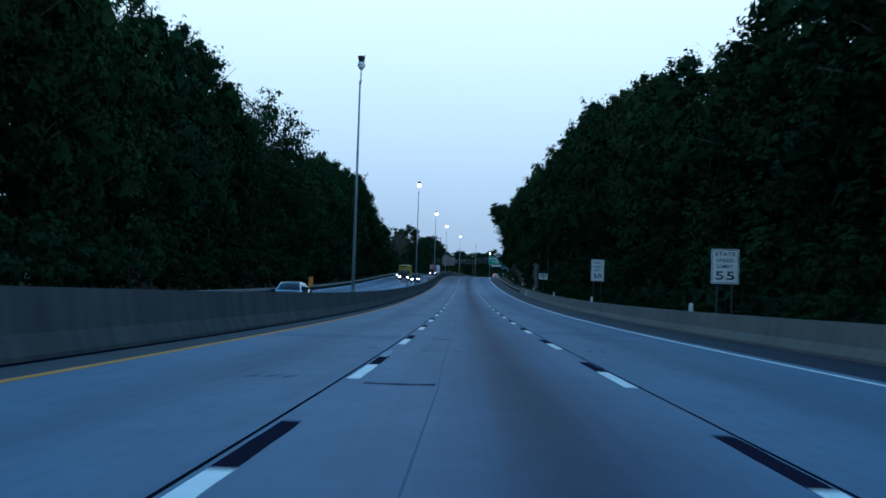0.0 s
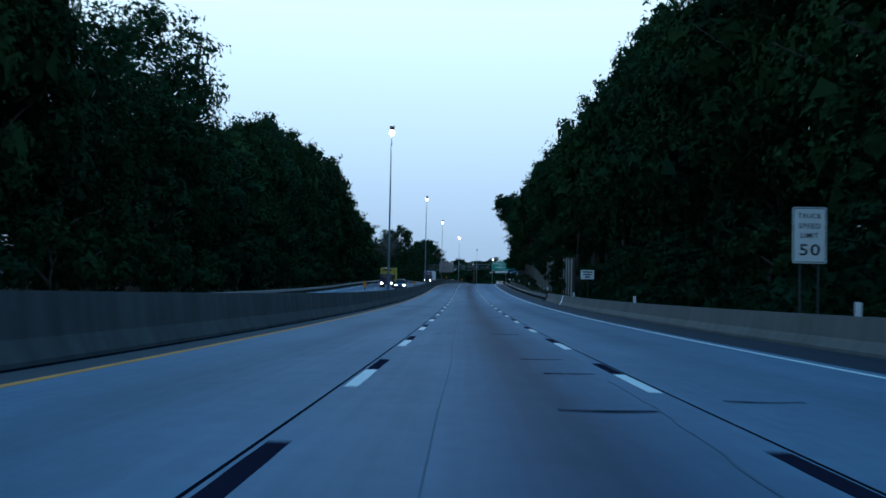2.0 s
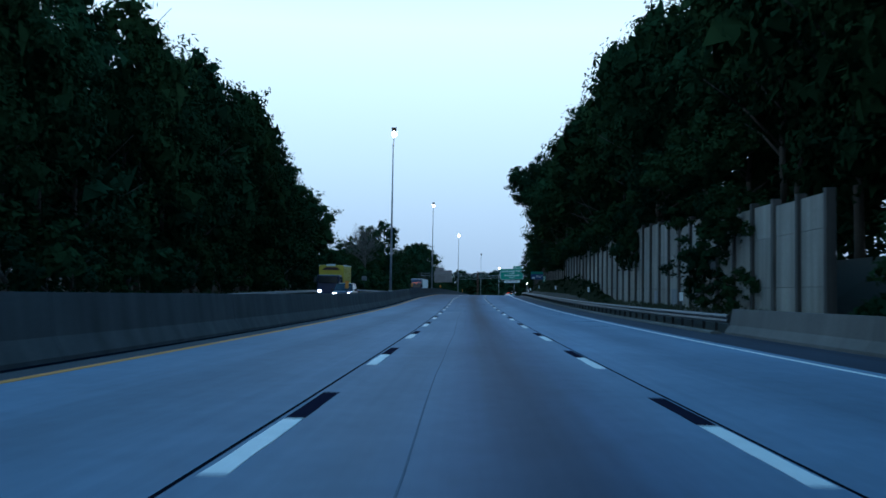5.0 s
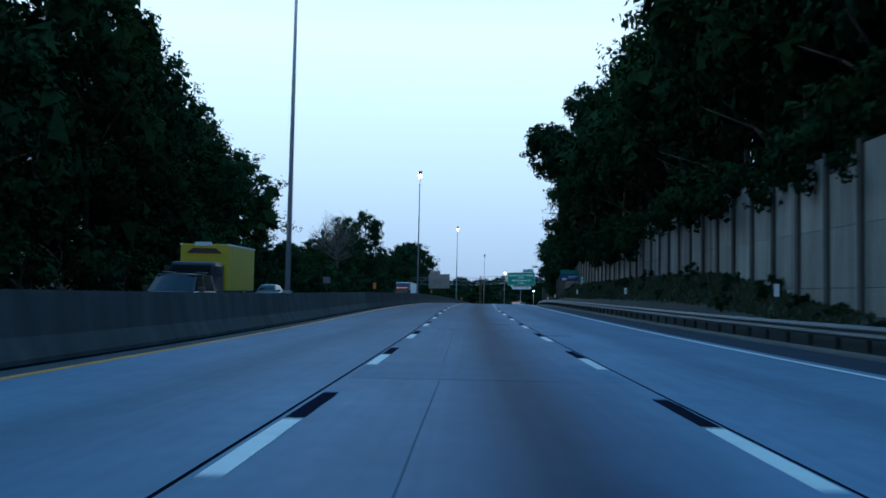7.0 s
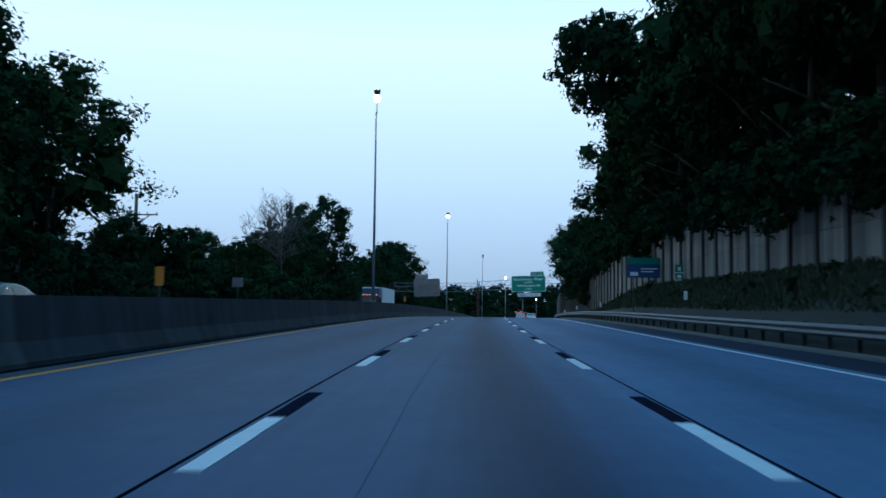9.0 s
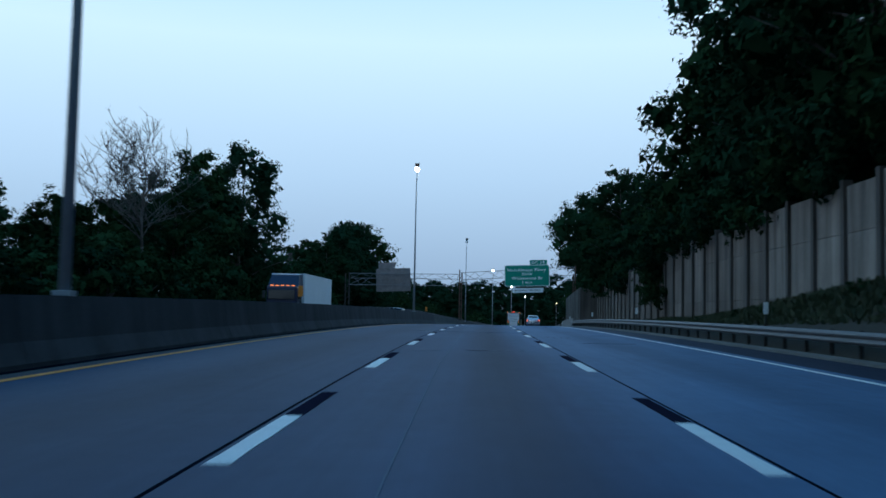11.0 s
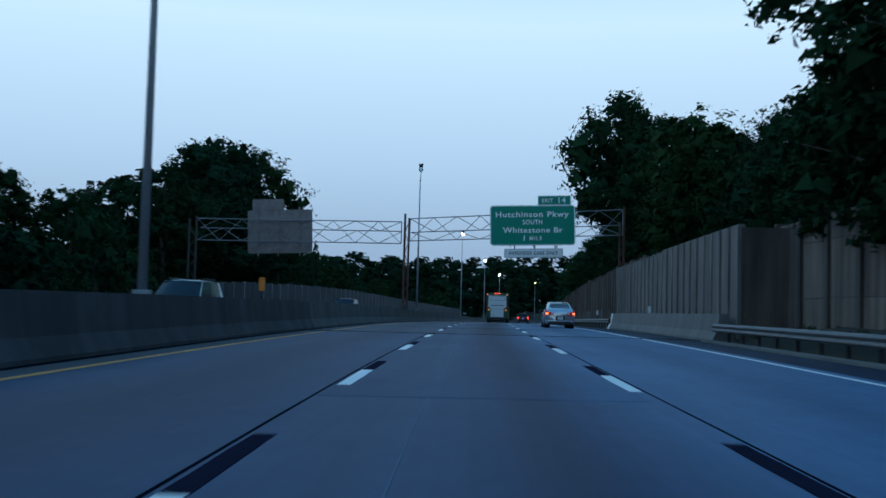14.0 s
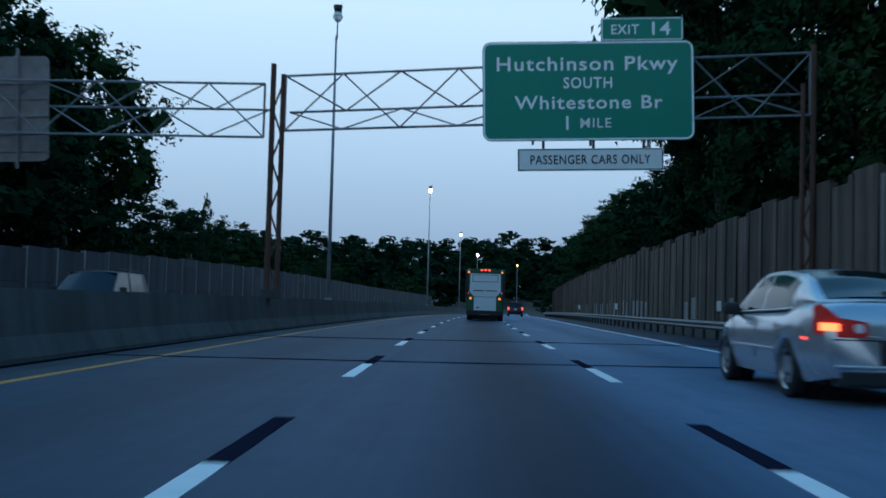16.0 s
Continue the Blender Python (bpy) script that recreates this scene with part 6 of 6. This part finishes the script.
def coach(u, y):
    """A motor coach seen from behind; y is its rear."""
    bus = new("coach")
    bus.matrix_basis = stand(u, y, 0.0)
    bm = B()
    box(bm, (0, 6.1, 2.0), (2.58, 12.2, 2.95), 0.16)
    part("body", bm, M_GREENPAINT, bus, "dark green coach body", smooth=False)
    bm = B()
    prism(bm, [(-1.06, -0.03, 1.98), (1.06, -0.03, 1.98), (1.06, 0.1, 1.98), (-1.06, 0.1, 1.98)], [(-1.02, -0.03, 3.18), (1.02, -0.03, 3.18), (1.02, 0.1, 3.18), (-1.02, 0.1, 3.18)])
    prism(bm, [(-0.76, -0.03, 1.62), (0.76, -0.03, 1.62), (0.76, 0.1, 1.62), (-0.76, 0.1, 1.62)], [(-1.06, -0.03, 1.98), (1.06, -0.03, 1.98), (1.06, 0.1, 1.98), (-1.06, 0.1, 1.98)])
    part("upper_panel", bm, M_WHITEPAINT, bus, "white upper rear panel")
    bm = B()
    box(bm, (0, 0.02, 1.12), (1.5, 0.1, 0.98), 0.02)
    part("engine_door", bm, M_WHITEPAINT, bus, "white engine door")
    for x0, x1, z0, z1 in ((-0.86, 0.86, 3.08, 3.11), (-0.86, 0.86, 2.62, 2.65), (-0.86, -0.83, 2.62, 3.11), (0.83, 0.86, 2.62, 3.11), (-0.8, -0.05, 2.0, 2.06), (0.05, 0.8, 2.0, 2.06), (-0.74, 0.74, 1.60, 1.625)):
        bm = B()
        box(bm, ((x0 + x1) / 2, -0.035, (z0 + z1) / 2), (x1 - x0, 0.02, z1 - z0))
        part("panel_gap", bm, M_TRIM, bus)
    bar(-0.62, -0.36, 0.86, 0.92, bus, M_TRIM, y=-0.045, name="lettering")
    for s in (-1, 1):
        bm = B()
        box(bm, (s * 1.24, 0.06, 2.35), (0.2, 0.3, 1.7), 0.06)
        part("corner_trim", bm, M_TRIM, bus, "black corner panel")
        for z, m, x, r in ((3.28, M_AMBER, 1.12, 0.07), (1.86, M_RED, 1.20, 0.085), (1.50, M_AMBER, 0.98, 0.08)):
            bm = B()
            tube(bm, (s * x, 0.02, z), (s * x, -0.07, z), r, r * 0.85, 14)
            part("lamp", bm, m, bus, "lit rear lamp")
        bm = B()
        tube(bm, (s * 0.95, -0.0, 0.82), (s * 0.95, -0.04, 0.82), 0.05, 0.05, 10)
        part("reflector", bm, M_REDOFF, bus)
        for yy in (2.9, 4.1, 10.4):
            wheel(bus, s * 1.1, yy, 0.5, 0.32, s)
        for k in range(6):
            bm = B()
            box(bm, (s * 1.292, 1.6 + 1.75 * k, 2.55), (0.02, 1.6, 1.0), 0.008)
            part("side_window", bm, M_GLASS_DARK, bus)
    bm = B()
    arch = [(x, 3.40 + 0.16 * (1 - (x / 1.24) ** 2)) for x in (-1.24, -0.93, -0.62, -0.31, 0.0, 0.31, 0.62, 0.93, 1.24)]
    low_f, low_b = [bm.verts.new((x, -0.02, 3.3)) for x, _ in arch], [bm.verts.new((x, 1.6, 3.3)) for x, _ in arch]
    up_f, up_b = [bm.verts.new((x, -0.02, z)) for x, z in arch], [bm.verts.new((x, 1.6, z)) for x, z in arch]
    for i in range(8):
        for a, b in ((low_f, up_f), (up_f, up_b), (up_b, low_b)):
            bm.faces.new((a[i], a[i + 1], b[i + 1], b[i]))
    for i in (0, 8):
        bm.faces.new((low_f[i], up_f[i], up_b[i], low_b[i]))
    bmesh.ops.recalc_face_normals(bm, faces=bm.faces)
    part("roof_cap", bm, M_GREENPAINT, bus, "arched green roof edge")
    for x in (-0.26, 0.0, 0.26):
        bm = B()
        box(bm, (x, -0.03, 3.42), (0.15, 0.1, 0.09), 0.02)
        part("marker_lamp", bm, M_RED, bus, "lit red marker lamp")
    bm = B()
    box(bm, (0, 0.0, 0.52), (2.5, 0.3, 0.34), 0.05)
    part("bumper", bm, M_TRIM, bus, "black bumper")
    bm = B()
    box(bm, (0, 0.4, 0.3), (1.7, 0.05, 0.35), 0.01)
    part("mud_flap", bm, M_TRIM, bus)
    bm = B()
    box(bm, (0, -0.15, 0.42), (0.7, 0.02, 0.05), 0.004)
    part("tow_bar", bm, M_SIGN_BACK, bus)
    return tagged(bus, "green and white motor coach with lit rear lamps", "bus")


def box_truck(u, y, box_mat, cab_mat, label, length=7.0, height=3.9, sleeper=False, art=None):
    """A lorry that comes towards the viewer: front at y, its load behind."""
    t = new("truck")
    t.matrix_basis = stand(u, y, 0.0, 180.0)
    bm = B()
    box(bm, (0, -1.0, 1.55), (2.3, 2.0, 1.9 if not sleeper else 2.2), 0.18)
    part("cab", bm, cab_mat, t)
    bm = B()
    box(bm, (0, 0.0, 2.0), (2.0, 0.12, 0.75), 0.05, turn=Matrix.Rotation(0.12, 4, "X"))
    part("windscreen", bm, M_GLASS_DARK, t)
    if sleeper:
        bm = B()
        prism(bm, [(-1.15, -0.5, 2.6), (1.15, -0.5, 2.6), (1.15, -2.2, 2.6), (-1.15, -2.2, 2.6)], [(-1.05, -1.2, 3.5), (1.05, -1.2, 3.5), (1.1, -2.2, 3.6), (-1.1, -2.2, 3.6)])
        part("wind_deflector", bm, cab_mat, t)
        for x in (-0.8, -0.4, 0.0, 0.4, 0.8):
            bm = B()
            box(bm, (x, -0.25, 2.68), (0.2, 0.1, 0.06), 0.02)
            part("marker_lamp", bm, M_AMBER, t, "lit amber marker lamp")
    for s in (-1, 1):
        bm = B()
        box(bm, (s * 1.16, -0.8, 2.0), (0.03, 0.9, 0.6), 0.01)
        part("side_window", bm, M_GLASS_DARK, t)
        bm = B()
        box(bm, (s * 1.35, -0.1, 2.0), (0.2, 0.1, 0.55), 0.03)
        part("mirror", bm, M_TRIM, t)
        bm = B()
        box(bm, (s * 0.85, 0.06, 0.85), (0.3, 0.1, 0.22), 0.03)
        part("headlight", bm, M_HEAD, t, "lit headlight")
        for yy in (-0.9, -3.2, -2.2 - length * 0.8):
            wheel(t, s * 1.05, yy, 0.48, 0.3, s, M_STEEL_DULL)
    bm = B()
    box(bm, (0, -2.25 - length / 2, (height + 1.05) / 2), (2.55, length, height - 1.05), 0.05)
    body = part("box", bm, box_mat, t)
    bm = B()
    box(bm, (0, 0, (height + 1.05) / 2), (0.02, 0.03, height - 1.2))
    rib = finish("rib", bm, box_mat)
    for k in range(int(length / 0.6) if not sleeper else 0):
        for s in (-1, 1):
            part("rib", rib, None, body, m=Matrix.Translation((s * 1.28, -2.5 - 0.6 * k, 0)))
    for s in (-1, 1):
        bm = B()
        box(bm, (s * 1.26, -2.25 - length / 2, height - 0.03), (0.08, length + 0.02, 0.1), 0.02)
        part("top_rail", bm, M_ALU, body)
    if art:
        bm = B()
        prism(bm, [(-0.95, -2.235, 3.0), (0.95, -2.235, 3.0), (0.95, -2.2, 3.0), (-0.95, -2.2, 3.0)], [(-0.6, -2.235, 3.28), (0.6, -2.235, 3.28), (0.6, -2.2, 3.28), (-0.6, -2.2, 3.28)])
        part("emblem", bm, art, body, "dark emblem")
        bm = B()
        box(bm, (0.05, -2.22, 3.5), (0.9, 0.03, 0.2), 0.01)
        part("emblem", bm, M_ALU, body, "pale emblem")
    bm = B()
    box(bm, (0, -2.3 - length / 2, 0.95), (0.9, length, 0.2), 0.02)
    part("chassis", bm, M_TRIM, t)
    return tagged(t, label, "truck")


coach(2.33, 464.0)
suv(5.35, 515.0, M_DARKRED, "dark red sport utility car with lit tail lights")
sedan(6.38, 409.95, M_SILVER, "silver four-door saloon with a lit tail light")
box_truck(-12.4, 226.5, M_YELLOWPAINT, M_BLUEPAINT, "yellow box lorry with a dark blue cab and lit headlights", 6.5, 3.5, art=M_RUST)
suv(-9.0, 212.5, M_BLUEPAINT, "dark blue sport utility car in the oncoming lanes", 180.0)
box_truck(-13.3, 348.8, M_ALU, M_BLUEPAINT, "dark blue lorry drawing a long white box trailer", 12.0, 3.65, sleeper=True)
suv(-9.3, 427.0, M_BLUEPAINT, "dark blue sport utility car in the oncoming lanes", 180.0)
sedan(-15.8, 262.0, M_GREYPAINT, "dark grey saloon with lit headlights in the oncoming lanes", 180.0)
suv(-9.0, 385.0, M_WHITEPAINT, "white sport utility car in the oncoming lanes", 180.0)
sedan(-9.0, 60.5, M_SILVER, "silver saloon in the oncoming lanes", 180.0, lit=False)


# ---- grass on the right bank ----
def grass(name, u0, u1, y0, y1, count, seed, tall):
    rng = np.random.default_rng(seed)
    verts, faces = [], []
    for i in range(count):
        u, y = rng.uniform(u0, u1), rng.uniform(y0, y1)
        p = at(u, y, ground_height(u, y) - 0.03)
        h, a = tall * rng.uniform(0.4, 1.3), rng.uniform(0, 6.28)
        w = 0.03 + 0.04 * rng.uniform()
        lean = Vector((rng.uniform(-0.5, 0.5), rng.uniform(-0.5, 0.5), 1)) * h
        d = Vector((math.cos(a), math.sin(a), 0)) * w
        k = len(verts)
        verts += [tuple(p - d), tuple(p + d), tuple(p + lean + d * 0.15), tuple(p + lean * 0.55 - d * 1.1)]
        faces.append((k, k + 1, k + 2, k + 3))
    me = bpy.data.meshes.new(name)
    me.from_pydata(verts, [], faces)
    me.materials.append(M_GRASS)
    tagged(new(name, me), "long dark green grass and weeds on the bank", "grass", kind="stuff")


grass("grass", 11.7, 12.95, 204, 335, 27000, 5, 0.22)
grass("grass", 12.0, 12.9, 150, 204, 900, 6, 0.2)
grass("grass", 11.2, 12.9, 335, 384, 700, 7, 0.15)
grass("grass", -22.5, -19.6, 0, 420, 9000, 8, 0.5)
for k in range(24):
    bush(12.3 + TREE_RND.uniform(-0.5, 0.4), 200 + k * 5.2 + TREE_RND.uniform(-2, 2), TREE_RND.uniform(0.1, 0.2), "bushes right of the road")
for k in range(9):
    bush(12.6 + TREE_RND.uniform(-0.2, 0.2), 206 + k * 6.3 + TREE_RND.uniform(-2, 2), TREE_RND.uniform(0.16, 0.3), "bushes right of the road")


# ---- lane marks, one by one ----
def mark_mesh(name, length, mat, seed):
    """A painted dash with slightly ragged ends, its near end at y = 0."""
    rnd = random.Random(seed)
    bm = B()
    n = 6
    left = [(-0.085 + rnd.uniform(-0.006, 0.006), length * i / n) for i in range(n + 1)]
    right = [(0.085 + rnd.uniform(-0.006, 0.006), length * i / n) for i in range(n + 1)]
    loop = left + right[::-1]
    top = [bm.verts.new((x, y, 0.006)) for x, y in loop]
    low = [bm.verts.new((x, y, -0.004)) for x, y in loop]
    bm.faces.new(top)
    for i in range(len(loop)):
        bm.faces.new((top[i], low[i], low[(i + 1) % len(loop)], top[(i + 1) % len(loop)]))
    bmesh.ops.recalc_face_normals(bm, faces=bm.faces)
    return finish(name, bm, mat)


WHITE_MARKS = [mark_mesh("lane_mark", DASH_LEN, M_WHITE, k) for k in range(3)]
BLACK_MARKS = [mark_mesh("contrast_mark", DASH_LEN * 0.86, M_BLACK, 10 + k) for k in range(3)]
for lane_u, shift in ((0.0, 0.0), (LANE, -0.08)):
    for i in range(-3, 62):
        y = DASH_Y0 + shift + i * DASH_STEP
        part("lane_mark", WHITE_MARKS[i % 3], None, road, m=stand(lane_u, y - DASH_LEN, 0.0))
        part("contrast_mark", BLACK_MARKS[i % 3], None, road, m=stand(lane_u, y + 0.02, 0.0))
for lane_u in (-10.3, -14.0):
    for i in range(-3, 62):
        part("lane_mark", WHITE_MARKS[i % 3], None, far_road, m=stand(lane_u, 3.0 + i * DASH_STEP, 0.0))
